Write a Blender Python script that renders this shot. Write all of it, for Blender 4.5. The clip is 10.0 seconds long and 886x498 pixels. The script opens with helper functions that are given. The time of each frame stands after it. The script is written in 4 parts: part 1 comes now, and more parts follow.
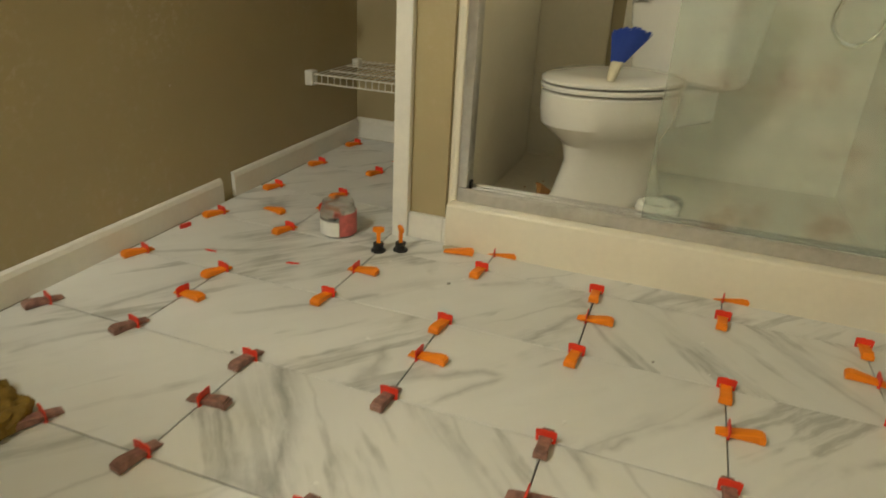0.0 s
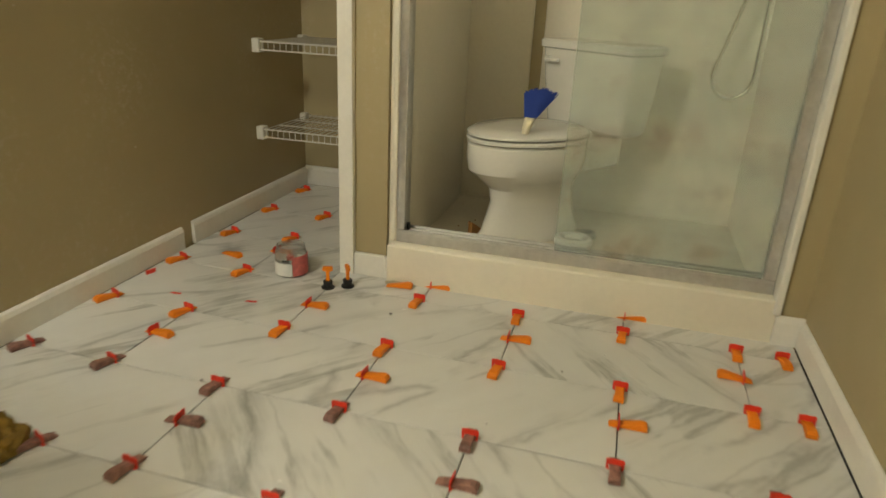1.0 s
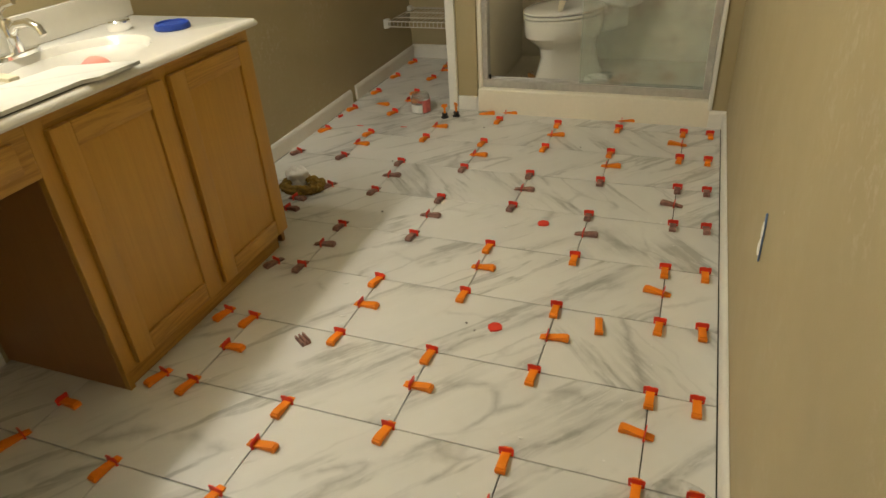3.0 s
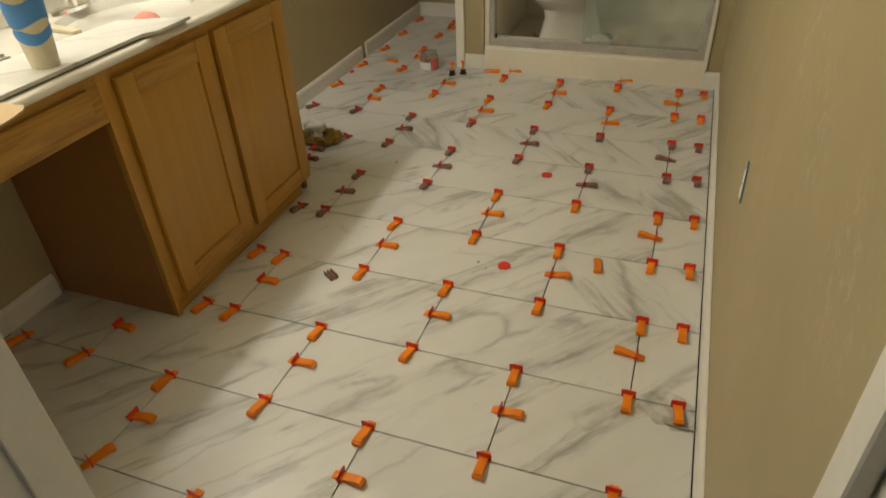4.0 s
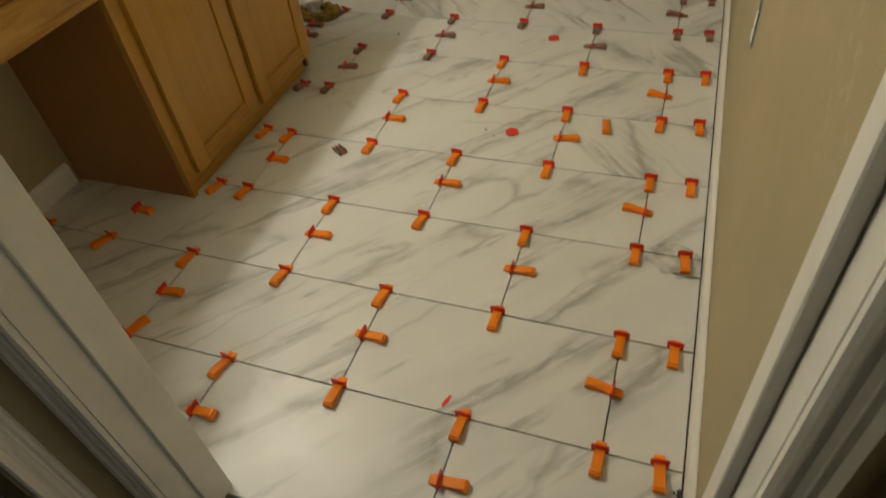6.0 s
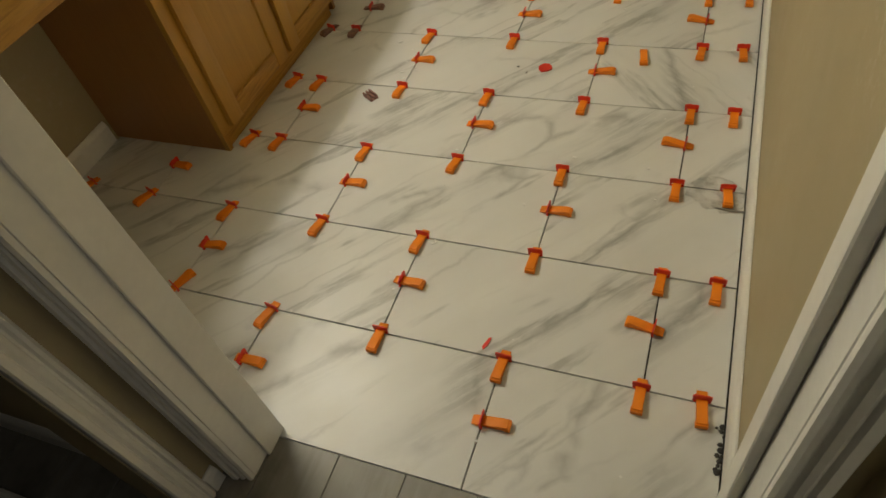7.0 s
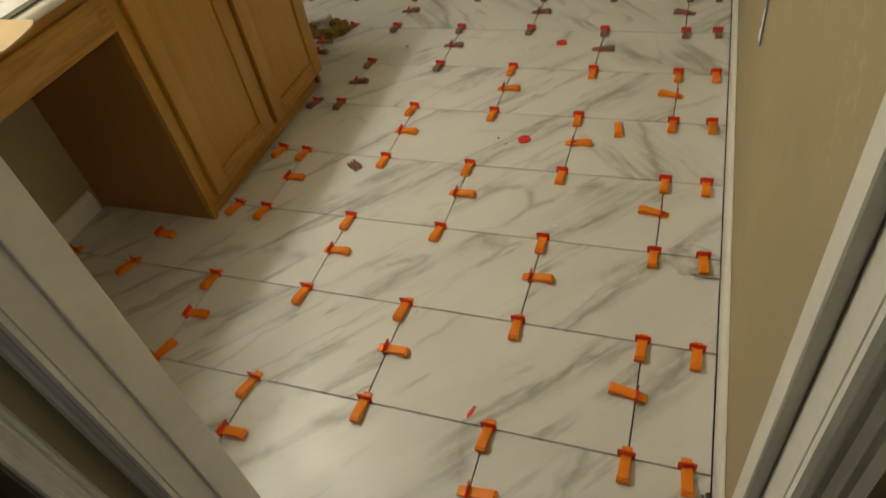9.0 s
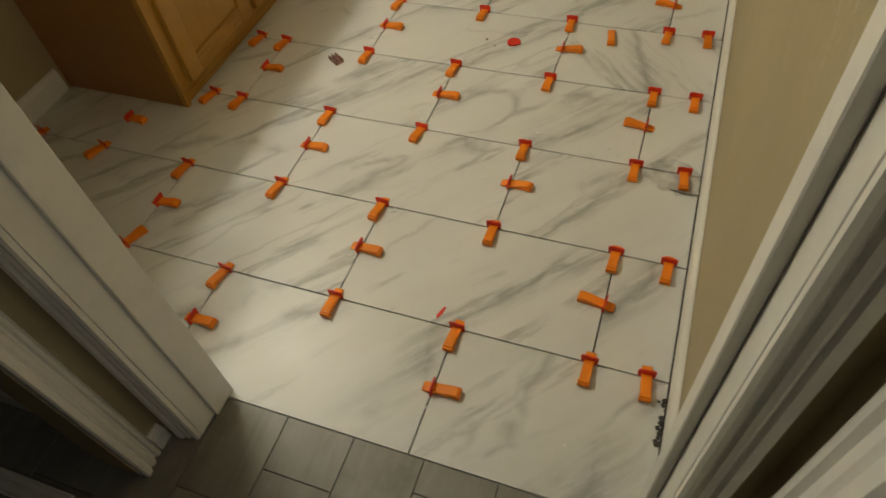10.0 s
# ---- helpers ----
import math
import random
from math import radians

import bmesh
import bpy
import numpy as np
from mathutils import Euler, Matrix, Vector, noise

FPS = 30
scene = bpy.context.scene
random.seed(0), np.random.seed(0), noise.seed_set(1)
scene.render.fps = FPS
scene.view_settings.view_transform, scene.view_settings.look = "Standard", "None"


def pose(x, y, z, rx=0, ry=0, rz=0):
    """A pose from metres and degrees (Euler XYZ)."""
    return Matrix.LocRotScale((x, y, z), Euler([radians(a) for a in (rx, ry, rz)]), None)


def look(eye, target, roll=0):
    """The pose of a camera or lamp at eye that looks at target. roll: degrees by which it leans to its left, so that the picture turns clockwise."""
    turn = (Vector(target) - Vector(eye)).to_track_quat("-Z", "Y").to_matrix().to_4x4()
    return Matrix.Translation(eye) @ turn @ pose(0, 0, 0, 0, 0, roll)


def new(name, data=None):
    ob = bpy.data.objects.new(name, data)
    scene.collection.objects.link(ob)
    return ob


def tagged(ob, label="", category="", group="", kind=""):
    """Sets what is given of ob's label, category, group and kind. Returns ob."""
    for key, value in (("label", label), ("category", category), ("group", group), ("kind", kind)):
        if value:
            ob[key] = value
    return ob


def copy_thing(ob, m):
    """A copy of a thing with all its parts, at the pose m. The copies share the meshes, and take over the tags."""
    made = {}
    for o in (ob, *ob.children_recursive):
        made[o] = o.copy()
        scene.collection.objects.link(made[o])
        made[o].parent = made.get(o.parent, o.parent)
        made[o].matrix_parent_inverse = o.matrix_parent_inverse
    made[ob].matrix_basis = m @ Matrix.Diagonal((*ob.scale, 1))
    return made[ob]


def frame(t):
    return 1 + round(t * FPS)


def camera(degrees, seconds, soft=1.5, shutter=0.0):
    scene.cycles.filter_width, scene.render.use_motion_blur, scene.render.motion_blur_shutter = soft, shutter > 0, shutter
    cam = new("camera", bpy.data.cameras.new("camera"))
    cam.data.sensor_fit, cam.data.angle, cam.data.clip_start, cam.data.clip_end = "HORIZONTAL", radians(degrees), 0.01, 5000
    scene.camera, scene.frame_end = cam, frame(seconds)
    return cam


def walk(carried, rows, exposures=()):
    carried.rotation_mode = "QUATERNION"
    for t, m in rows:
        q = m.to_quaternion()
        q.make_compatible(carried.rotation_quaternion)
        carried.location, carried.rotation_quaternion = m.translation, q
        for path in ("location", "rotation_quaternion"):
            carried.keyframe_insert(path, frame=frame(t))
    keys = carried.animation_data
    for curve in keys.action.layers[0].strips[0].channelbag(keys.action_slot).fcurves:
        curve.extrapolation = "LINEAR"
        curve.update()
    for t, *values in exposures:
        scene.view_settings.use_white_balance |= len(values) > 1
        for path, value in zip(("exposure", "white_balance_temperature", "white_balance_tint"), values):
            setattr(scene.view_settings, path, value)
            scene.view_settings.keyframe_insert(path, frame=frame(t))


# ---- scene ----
cam = camera(68.2, 10.0, soft=1.5, shutter=0.3)
# seconds, eye (m), target (m) and roll (degrees) of the camera
PATH = [
    (0, (0.1118, 1.5054, 0.7754), (-0.4846, 3.2286, -0.0463), 3.217),
    (0.5, (0.1743, 1.5774, 0.8323), (-0.3730, 3.3488, 0.0822), 2.317),
    (1, (0.2235, 1.2919, 0.8812), (-0.2539, 3.0967, 0.1637), 2.784),
    (1.5, (0.3608, 0.7460, 0.9921), (-0.2581, 2.3878, 0.0321), 0.740),
    (2, (0.4702, 0.3197, 1.0796), (-0.1337, 1.9014, 0.0149), -2.525),
    (2.5, (0.5984, 0.0846, 1.1599), (-0.0485, 1.6657, 0.1198), -4.679),
    (3.8, (0.5903, -0.3334, 1.3415), (-0.0103, 1.2119, 0.2228), -2.554),
    (4, (0.5964, -0.3415, 1.3244), (0.0024, 1.1826, 0.1736), -2.854),
    (4.5, (0.5945, -0.3763, 1.2995), (-0.0375, 1.0461, 0.0435), -3.869),
    (5, (0.6013, -0.3789, 1.3105), (-0.1092, 1.0009, 0.0491), -6.038),
    (5.5, (0.6191, -0.3798, 1.2956), (-0.0756, 1.0252, 0.0533), -7.385),
    (6, (0.6203, -0.3947, 1.2910), (0.0467, 0.9051, -0.1167), -7.344),
    (6.2, (0.6239, -0.3977, 1.2823), (0.0823, 0.8561, -0.1787), -7.996),
    (7.3, (0.6176, -0.3796, 1.3127), (-0.0688, 0.7326, -0.2012), -14.737),
    (7.5, (0.5961, -0.3831, 1.3273), (0.0120, 0.8218, -0.1583), -7.093),
    (8, (0.6127, -0.3826, 1.3344), (0.0149, 0.9042, -0.0751), -8.218),
    (8.5, (0.6210, -0.3866, 1.3429), (0.0295, 0.9775, 0.0052), -9.400),
    (9, (0.6221, -0.3908, 1.3183), (-0.0042, 0.8997, -0.0753), -11.373),
    (9.5, (0.6336, -0.3887, 1.2882), (-0.0277, 0.7302, -0.2319), -14.806),
    (10, (0.6314, -0.3943, 1.2821), (0.1028, 0.7199, -0.2924), -7.809),
]

walk(cam, [(t, look(eye, target, roll)) for t, eye, target, roll in PATH],
     exposures=[(0.0, 0.20, 6500, 4.0), (1.5, 0.18, 6500, 6.0), (2.5, 0.06, 6500, 7.5), (4.0, -0.25, 6500, 8.5), (6.0, -0.33, 6500, 8.0), (10.0, -0.36, 6500, 7.5)])

# ------------------------------------------------------------------ light
world = bpy.data.worlds.new("world")
world.use_nodes = True
world.node_tree.nodes["Background"].inputs[0].default_value = (0.9, 0.8, 0.65, 1)
world.node_tree.nodes["Background"].inputs[1].default_value = 0.02
scene.world = world


def lamp(name, kind, place, power, colour, size):
    data = bpy.data.lights.new(name, kind)
    data.energy, data.color = power, colour
    data.shadow_soft_size = size
    ob = new(name, data)
    ob.location = place
    return ob


WARM = (1.0, 0.955, 0.83)
# the bulbs of the light bar over the vanity mirror
for y in (0.46, 0.73, 1.00, 1.27):
    lamp("vanity_bulb", "POINT", (-1.155, y, 2.11), 17.8, WARM, 0.05)
# Added fill lamp for the doorway casings and hall floor, no known fixture.
lamp("hall_bulb", "POINT", (1.95, -0.85, 1.7), 9.0, (1.0, 0.97, 0.90), 0.15)

# ------------------------------------------------------------------ materials


def nodes_of(name):
    m = bpy.data.materials.new(name)
    m.use_nodes = True
    nt = m.node_tree
    return m, nt, nt.nodes["Principled BSDF"]


def add_node(nt, kind, **inputs):
    n = nt.nodes.new(kind)
    for k, v in inputs.items():
        n.inputs[k].default_value = v
    return n


def noise_node(nt, vec, scale, detail=4.0, rough=0.55, dist=0.0):
    n = add_node(nt, "ShaderNodeTexNoise", Scale=scale, Detail=detail, Roughness=rough, Distortion=dist)
    if vec is not None:
        nt.links.new(vec, n.inputs["Vector"])
    return n


def ramp(nt, fac, stops):
    r = nt.nodes.new("ShaderNodeValToRGB")
    while len(r.color_ramp.elements) < len(stops):
        r.color_ramp.elements.new(0.5)
    for e, (p, c) in zip(r.color_ramp.elements, stops):
        e.position = p
        e.color = (*c, 1) if len(c) == 3 else c
    nt.links.new(fac, r.inputs[0])
    return r


def mix_col(nt, fac, a, b, how="MIX"):
    n = nt.nodes.new("ShaderNodeMix")
    n.data_type, n.blend_type = "RGBA", how
    for sock, v in ((n.inputs[0], fac), (n.inputs[6], a), (n.inputs[7], b)):
        if isinstance(v, (int, float)):
            sock.default_value = v
        elif isinstance(v, tuple):
            sock.default_value = (*v, 1)
        else:
            nt.links.new(v, sock)
    return n.outputs[2]


def math_node(nt, op, a, b=None):
    n = nt.nodes.new("ShaderNodeMath")
    n.operation = op
    for i, v in enumerate((a, b)):
        if v is None:
            continue
        if isinstance(v, (int, float)):
            n.inputs[i].default_value = v
        else:
            nt.links.new(v, n.inputs[i])
    return n.outputs[0]


def bump(nt, bsdf, height, strength, distance):
    b = add_node(nt, "ShaderNodeBump", Strength=strength, Distance=distance)
    nt.links.new(height, b.inputs["Height"])
    nt.links.new(b.outputs[0], bsdf.inputs["Normal"])


def coords(nt, spread=True, scale=(1, 1, 1), turn=0.0):
    """Object-space metres, shifted by a random amount from object to object."""
    tc = nt.nodes.new("ShaderNodeTexCoord")
    mp = nt.nodes.new("ShaderNodeMapping")
    mp.inputs["Scale"].default_value = scale
    mp.inputs["Rotation"].default_value = (0, 0, radians(turn))
    if spread:
        oi = nt.nodes.new("ShaderNodeObjectInfo")
        vm = nt.nodes.new("ShaderNodeVectorMath")
        vm.operation = "MULTIPLY_ADD"
        nt.links.new(oi.outputs["Random"], vm.inputs[0])
        vm.inputs[1].default_value = (37.0, 21.0, 53.0)
        nt.links.new(tc.outputs["Object"], vm.inputs[2])
        nt.links.new(vm.outputs[0], mp.inputs["Vector"])
    else:
        nt.links.new(tc.outputs["Object"], mp.inputs["Vector"])
    return mp.outputs[0]


def surface(name, colour, rough=0.5, metal=0.0, vary=0.12, big=3.0, fine=60.0, relief=0.1, coat=0.0, transmit=0.0):
    """A plain material with cloudy variation, fine grain and slight relief."""
    m, nt, b = nodes_of(name)
    vec = coords(nt)
    n1, n2 = noise_node(nt, vec, big), noise_node(nt, vec, fine, 3.0)
    dark = tuple(c * (1 - vary) for c in colour)
    light = tuple(min(1, c * (1 + vary)) for c in colour)
    c1 = ramp(nt, n1.outputs[0], [(0.3, dark), (0.7, light)]).outputs[0]
    c2 = mix_col(nt, 0.35, c1, ramp(nt, n2.outputs[0], [(0.3, dark), (0.7, light)]).outputs[0])
    nt.links.new(c2, b.inputs["Base Color"])
    b.inputs["Metallic"].default_value = metal
    b.inputs["Coat Weight"].default_value = coat
    b.inputs["Transmission Weight"].default_value = transmit
    r = nt.nodes.new("ShaderNodeMapRange")
    r.inputs[3].default_value, r.inputs[4].default_value = rough * 0.8, min(1, rough * 1.2)
    nt.links.new(n1.outputs[0], r.inputs[0])
    nt.links.new(r.outputs[0], b.inputs["Roughness"])
    if relief:
        bump(nt, b, n2.outputs[0], relief, 0.002)
    return m


def marble(name, lean=1.0):
    """White polished porcelain with soft grey diagonal veins."""
    m, nt, b = nodes_of(name)
    v = coords(nt)
    # lean: 1 or -1, the way that the veins slant
    flip = nt.nodes.new("ShaderNodeCombineXYZ")
    flip.inputs[0].default_value = lean
    flip.inputs[1].default_value = flip.inputs[2].default_value = 1.0
    fv = nt.nodes.new("ShaderNodeVectorMath")
    fv.operation = "MULTIPLY"
    nt.links.new(v, fv.inputs[0])
    nt.links.new(flip.outputs[0], fv.inputs[1])
    v = fv.outputs[0]
    spin = nt.nodes.new("ShaderNodeMapping")
    spin.inputs["Rotation"].default_value = (0, 0, radians(-48))
    nt.links.new(v, spin.inputs["Vector"])
    turned = nt.nodes.new("ShaderNodeMapping")
    turned.inputs["Scale"].default_value = (0.31, 1.40, 1.0)
    nt.links.new(spin.outputs[0], turned.inputs["Vector"])
    t = turned.outputs[0]

    def warped(vec, scale, amount, detail):
        n = noise_node(nt, v, scale, detail)
        w = nt.nodes.new("ShaderNodeVectorMath")
        w.operation = "MULTIPLY_ADD"
        nt.links.new(n.outputs[1], w.inputs[0])
        w.inputs[1].default_value = (amount, amount, amount)
        nt.links.new(vec, w.inputs[2])
        return w.outputs[0]

    def cracks(scale, shift, wobble):
        """Distance to the edges of long, bent cells: a branching net of veins."""
        mp = nt.nodes.new("ShaderNodeMapping")
        mp.inputs["Location"].default_value = (shift, shift * 0.7, shift * 1.3)
        nt.links.new(warped(warped(t, 3.0, 0.10, 2.0), 17.0, wobble, 5.0), mp.inputs["Vector"])
        vo = nt.nodes.new("ShaderNodeTexVoronoi")
        vo.feature = "DISTANCE_TO_EDGE"
        vo.inputs["Scale"].default_value = scale
        nt.links.new(mp.outputs[0], vo.inputs["Vector"])
        return vo.outputs["Distance"]

    def band_of(dist, width):
        return ramp(nt, dist, [(0.0, (1, 1, 1)), (width * 0.35, (0.6, 0.6, 0.6)), (width, (0, 0, 0))]).outputs[0]

    def patch(scale, lo, hi, vec):
        return ramp(nt, noise_node(nt, vec, scale, 3.0).outputs[0], [(lo, (0, 0, 0)), (hi, (1, 1, 1))]).outputs[0]

    brush = nt.nodes.new("ShaderNodeMapping")
    brush.inputs["Scale"].default_value = (0.30, 2.6, 1.0)
    nt.links.new(spin.outputs[0], brush.inputs["Vector"])
    bt = warped(brush.outputs[0], 5.0, 0.11, 3.0)
    d1, d2 = cracks(2.2, 0.0, 0.028), cracks(4.2, 4.0, 0.03)
    feather_map = nt.nodes.new("ShaderNodeMapping")
    feather_map.inputs["Scale"].default_value = (5.0, 60.0, 1.0)
    nt.links.new(spin.outputs[0], feather_map.inputs["Vector"])
    feather = ramp(nt, noise_node(nt, warped(feather_map.outputs[0], 9.0, 1.6, 3.0), 1.0, 4.0, 0.6).outputs[0], [(0.38, (0.22, 0.22, 0.22)), (0.58, (1, 1, 1))]).outputs[0]
    smudge = math_node(nt, "MULTIPLY", math_node(nt, "MULTIPLY", band_of(d1, 0.10), patch(3.4, 0.47, 0.58, t)), feather)
    core = math_node(nt, "MULTIPLY", band_of(d1, 0.030), patch(5.0, 0.46, 0.56, v))
    hair = math_node(nt, "MULTIPLY", band_of(d2, 0.030), patch(4.2, 0.50, 0.62, t))
    streak = math_node(nt, "MULTIPLY", math_node(nt, "MULTIPLY", patch(4.6, 0.545, 0.61, bt), patch(2.6, 0.44, 0.54, v)), feather)
    cloud = ramp(nt, noise_node(nt, t, 5.0, 4.0).outputs[0], [(0.3, (0.695, 0.695, 0.675)), (0.65, (0.76, 0.76, 0.74))]).outputs[0]
    c = mix_col(nt, math_node(nt, "MULTIPLY", smudge, 0.78), cloud, (0.36, 0.365, 0.35))
    c = mix_col(nt, math_node(nt, "MULTIPLY", streak, 0.80), c, (0.38, 0.385, 0.365))
    c = mix_col(nt, math_node(nt, "MULTIPLY", core, 0.48), c, (0.25, 0.25, 0.24))
    c = mix_col(nt, math_node(nt, "MULTIPLY", hair, 0.30), c, (0.27, 0.27, 0.26))
    dust = noise_node(nt, v, 14.0, 5.0)
    c = mix_col(nt, math_node(nt, "MULTIPLY", ramp(nt, dust.outputs[0], [(0.5, (0, 0, 0)), (0.8, (1, 1, 1))]).outputs[0], 0.12), c, (0.62, 0.58, 0.50))
    nt.links.new(c, b.inputs["Base Color"])
    r = nt.nodes.new("ShaderNodeMapRange")
    r.inputs[3].default_value, r.inputs[4].default_value = 0.22, 0.48
    nt.links.new(dust.outputs[0], r.inputs[0])
    nt.links.new(r.outputs[0], b.inputs["Roughness"])
    b.inputs["Specular IOR Level"].default_value = 0.4
    return m


def oak(name, across="X", tone=(0.54, 0.295, 0.048), dark=(0.36, 0.178, 0.026)):
    """Honey-stained oak; the grain runs along local z unless told otherwise."""
    m, nt, b = nodes_of(name)
    scale = {"X": (70, 70, 1.6), "Z": (34, 1.9, 34)}[across]
    v = coords(nt, True, scale)
    base = coords(nt, True)
    n1 = noise_node(nt, v, 1.0, 6.0, 0.65, 0.8 if across == "X" else 2.6)
    n2 = noise_node(nt, v, 4.5, 3.0, 0.6)
    big = noise_node(nt, base, 2.2, 2.0)
    c = ramp(nt, n1.outputs[0], [(0.22, tuple(0.5 * (p + q) for p, q in zip(dark, tone))) if across == "X" else (0.41, dark), (0.53, tone), (0.75, tuple(min(1, x * 1.10) for x in tone))]).outputs[0]
    c = mix_col(nt, math_node(nt, "MULTIPLY", ramp(nt, n2.outputs[0], [(0.55, (0, 0, 0)), (0.72, (1, 1, 1))]).outputs[0], 0.3), c, dark)
    c = mix_col(nt, 0.25, c, ramp(nt, big.outputs[0], [(0.3, dark), (0.7, tone)]).outputs[0])
    nt.links.new(c, b.inputs["Base Color"])
    b.inputs["Roughness"].default_value = 0.42
    b.inputs["Coat Weight"].default_value = 0.15
    b.inputs["Coat Roughness"].default_value = 0.35
    bump(nt, b, n1.outputs[0], 0.15, 0.001)
    return m


def wall_paint(name, colour):
    """Roller-stippled khaki paint with scuffs and specks of filler."""
    m, nt, b = nodes_of(name)
    v = coords(nt, False)
    big, mid = noise_node(nt, v, 1.3, 3.0), noise_node(nt, v, 9.0, 4.0)
    fine = noise_node(nt, v, 170.0, 3.0)
    c = ramp(nt, big.outputs[0], [(0.3, tuple(x * 0.93 for x in colour)), (0.7, tuple(x * 1.06 for x in colour))]).outputs[0]
    chalk = math_node(nt, "MULTIPLY", ramp(nt, big.outputs[0], [(0.52, (0, 0, 0)), (0.66, (1, 1, 1))]).outputs[0],
                      ramp(nt, noise_node(nt, v, 38.0, 5.0, 0.7).outputs[0], [(0.52, (0, 0, 0)), (0.74, (1, 1, 1))]).outputs[0])
    c = mix_col(nt, math_node(nt, "MULTIPLY", chalk, 0.45), c, (0.58, 0.53, 0.41))
    # rubbed patches of roller chalk
    crumbly = noise_node(nt, v, 46.0, 6.0, 0.75).outputs[0]
    for place, radius in (((0.79, 0.30, 0.88), 0.16), ((0.79, 0.62, 0.92), 0.13), ((0.79, 0.86, 0.99), 0.20), ((-1.235, 2.95, 0.62), 0.22), ((-1.235, 2.45, 0.50), 0.20)):
        d = nt.nodes.new("ShaderNodeVectorMath")
        d.operation = "DISTANCE"
        nt.links.new(v, d.inputs[0])
        d.inputs[1].default_value = place
        near = ramp(nt, math_node(nt, "DIVIDE", d.outputs["Value"], radius), [(0.2, (1, 1, 1)), (1.0, (0, 0, 0))]).outputs[0]
        mark = math_node(nt, "MULTIPLY", near, ramp(nt, crumbly, [(0.52, (0, 0, 0)), (0.66, (1, 1, 1))]).outputs[0])
        c = mix_col(nt, math_node(nt, "MULTIPLY", mark, 0.42), c, (0.66, 0.61, 0.50))
    speck = add_node(nt, "ShaderNodeTexVoronoi", Scale=7.0)
    nt.links.new(v, speck.inputs["Vector"])
    spot = ramp(nt, speck.outputs["Distance"], [(0.018, (1, 1, 1)), (0.03, (0, 0, 0))]).outputs[0]
    c = mix_col(nt, math_node(nt, "MULTIPLY", spot, 0.6), c, (0.7, 0.66, 0.55))
    nt.links.new(c, b.inputs["Base Color"])
    r = nt.nodes.new("ShaderNodeMapRange")
    r.inputs[3].default_value, r.inputs[4].default_value = 0.45, 0.65
    nt.links.new(mid.outputs[0], r.inputs[0])
    nt.links.new(r.outputs[0], b.inputs["Roughness"])
    bump(nt, b, fine.outputs[0], 0.22, 0.002)
    return m


def weathered_plank(name):
    """Grey-brown wood-look glaze, streaked along y, with dark stains."""
    m, nt, b = nodes_of(name)
    v, long_v = coords(nt), coords(nt, True, (22.0, 3.5, 1.0))
    streaks, blot, fine = noise_node(nt, long_v, 1.0, 6.0, 0.65, 0.6), noise_node(nt, v, 7.0, 5.0, 0.6), noise_node(nt, v, 120.0, 3.0)
    c = ramp(nt, streaks.outputs[0], [(0.28, (0.20, 0.188, 0.160)), (0.5, (0.25, 0.236, 0.205)), (0.75, (0.30, 0.287, 0.252))]).outputs[0]
    c = mix_col(nt, math_node(nt, "MULTIPLY", ramp(nt, blot.outputs[0], [(0.5, (0, 0, 0)), (0.72, (1, 1, 1))]).outputs[0], 0.6), c, (0.10, 0.092, 0.078))
    nt.links.new(c, b.inputs["Base Color"])
    r = nt.nodes.new("ShaderNodeMapRange")
    r.inputs[3].default_value, r.inputs[4].default_value = 0.32, 0.6
    nt.links.new(blot.outputs[0], r.inputs[0])
    nt.links.new(r.outputs[0], b.inputs["Roughness"])
    bump(nt, b, mix_col(nt, 0.3, streaks.outputs[0], fine.outputs[0]), 0.25, 0.002)
    return m


def scummed_glass(name):
    """Greenish clear glass with dried soap film."""
    m, nt, b = nodes_of(name)
    v = coords(nt, False)
    b.inputs["Base Color"].default_value = (0.84, 0.875, 0.83, 1)
    b.inputs["Transmission Weight"].default_value = 1.0
    b.inputs["Roughness"].default_value = 0.02
    b.inputs["IOR"].default_value = 1.1
    film = add_node(nt, "ShaderNodeBsdfDiffuse", Color=(0.70, 0.78, 0.66, 1))
    n = noise_node(nt, v, 5.0, 5.0, 0.6)
    f = ramp(nt, n.outputs[0], [(0.30, (0.15, 0.15, 0.15)), (0.75, (0.31, 0.31, 0.31))]).outputs[0]
    grime = noise_node(nt, v, 6.5, 5.0, 0.65).outputs[0]
    rust = ramp(nt, grime, [(0.52, (0.58, 0.64, 0.56)), (0.66, (0.54, 0.40, 0.31))]).outputs[0]
    f = math_node(nt, "ADD", f, ramp(nt, grime, [(0.56, (0, 0, 0)), (0.74, (0.10, 0.10, 0.10))]).outputs[0])
    nt.links.new(rust, film.inputs["Color"])
    mx = nt.nodes.new("ShaderNodeMixShader")
    nt.links.new(f, mx.inputs[0])
    nt.links.new(b.outputs[0], mx.inputs[1])
    nt.links.new(film.outputs[0], mx.inputs[2])
    nt.links.new(mx.outputs[0], nt.nodes["Material Output"].inputs[0])
    return m


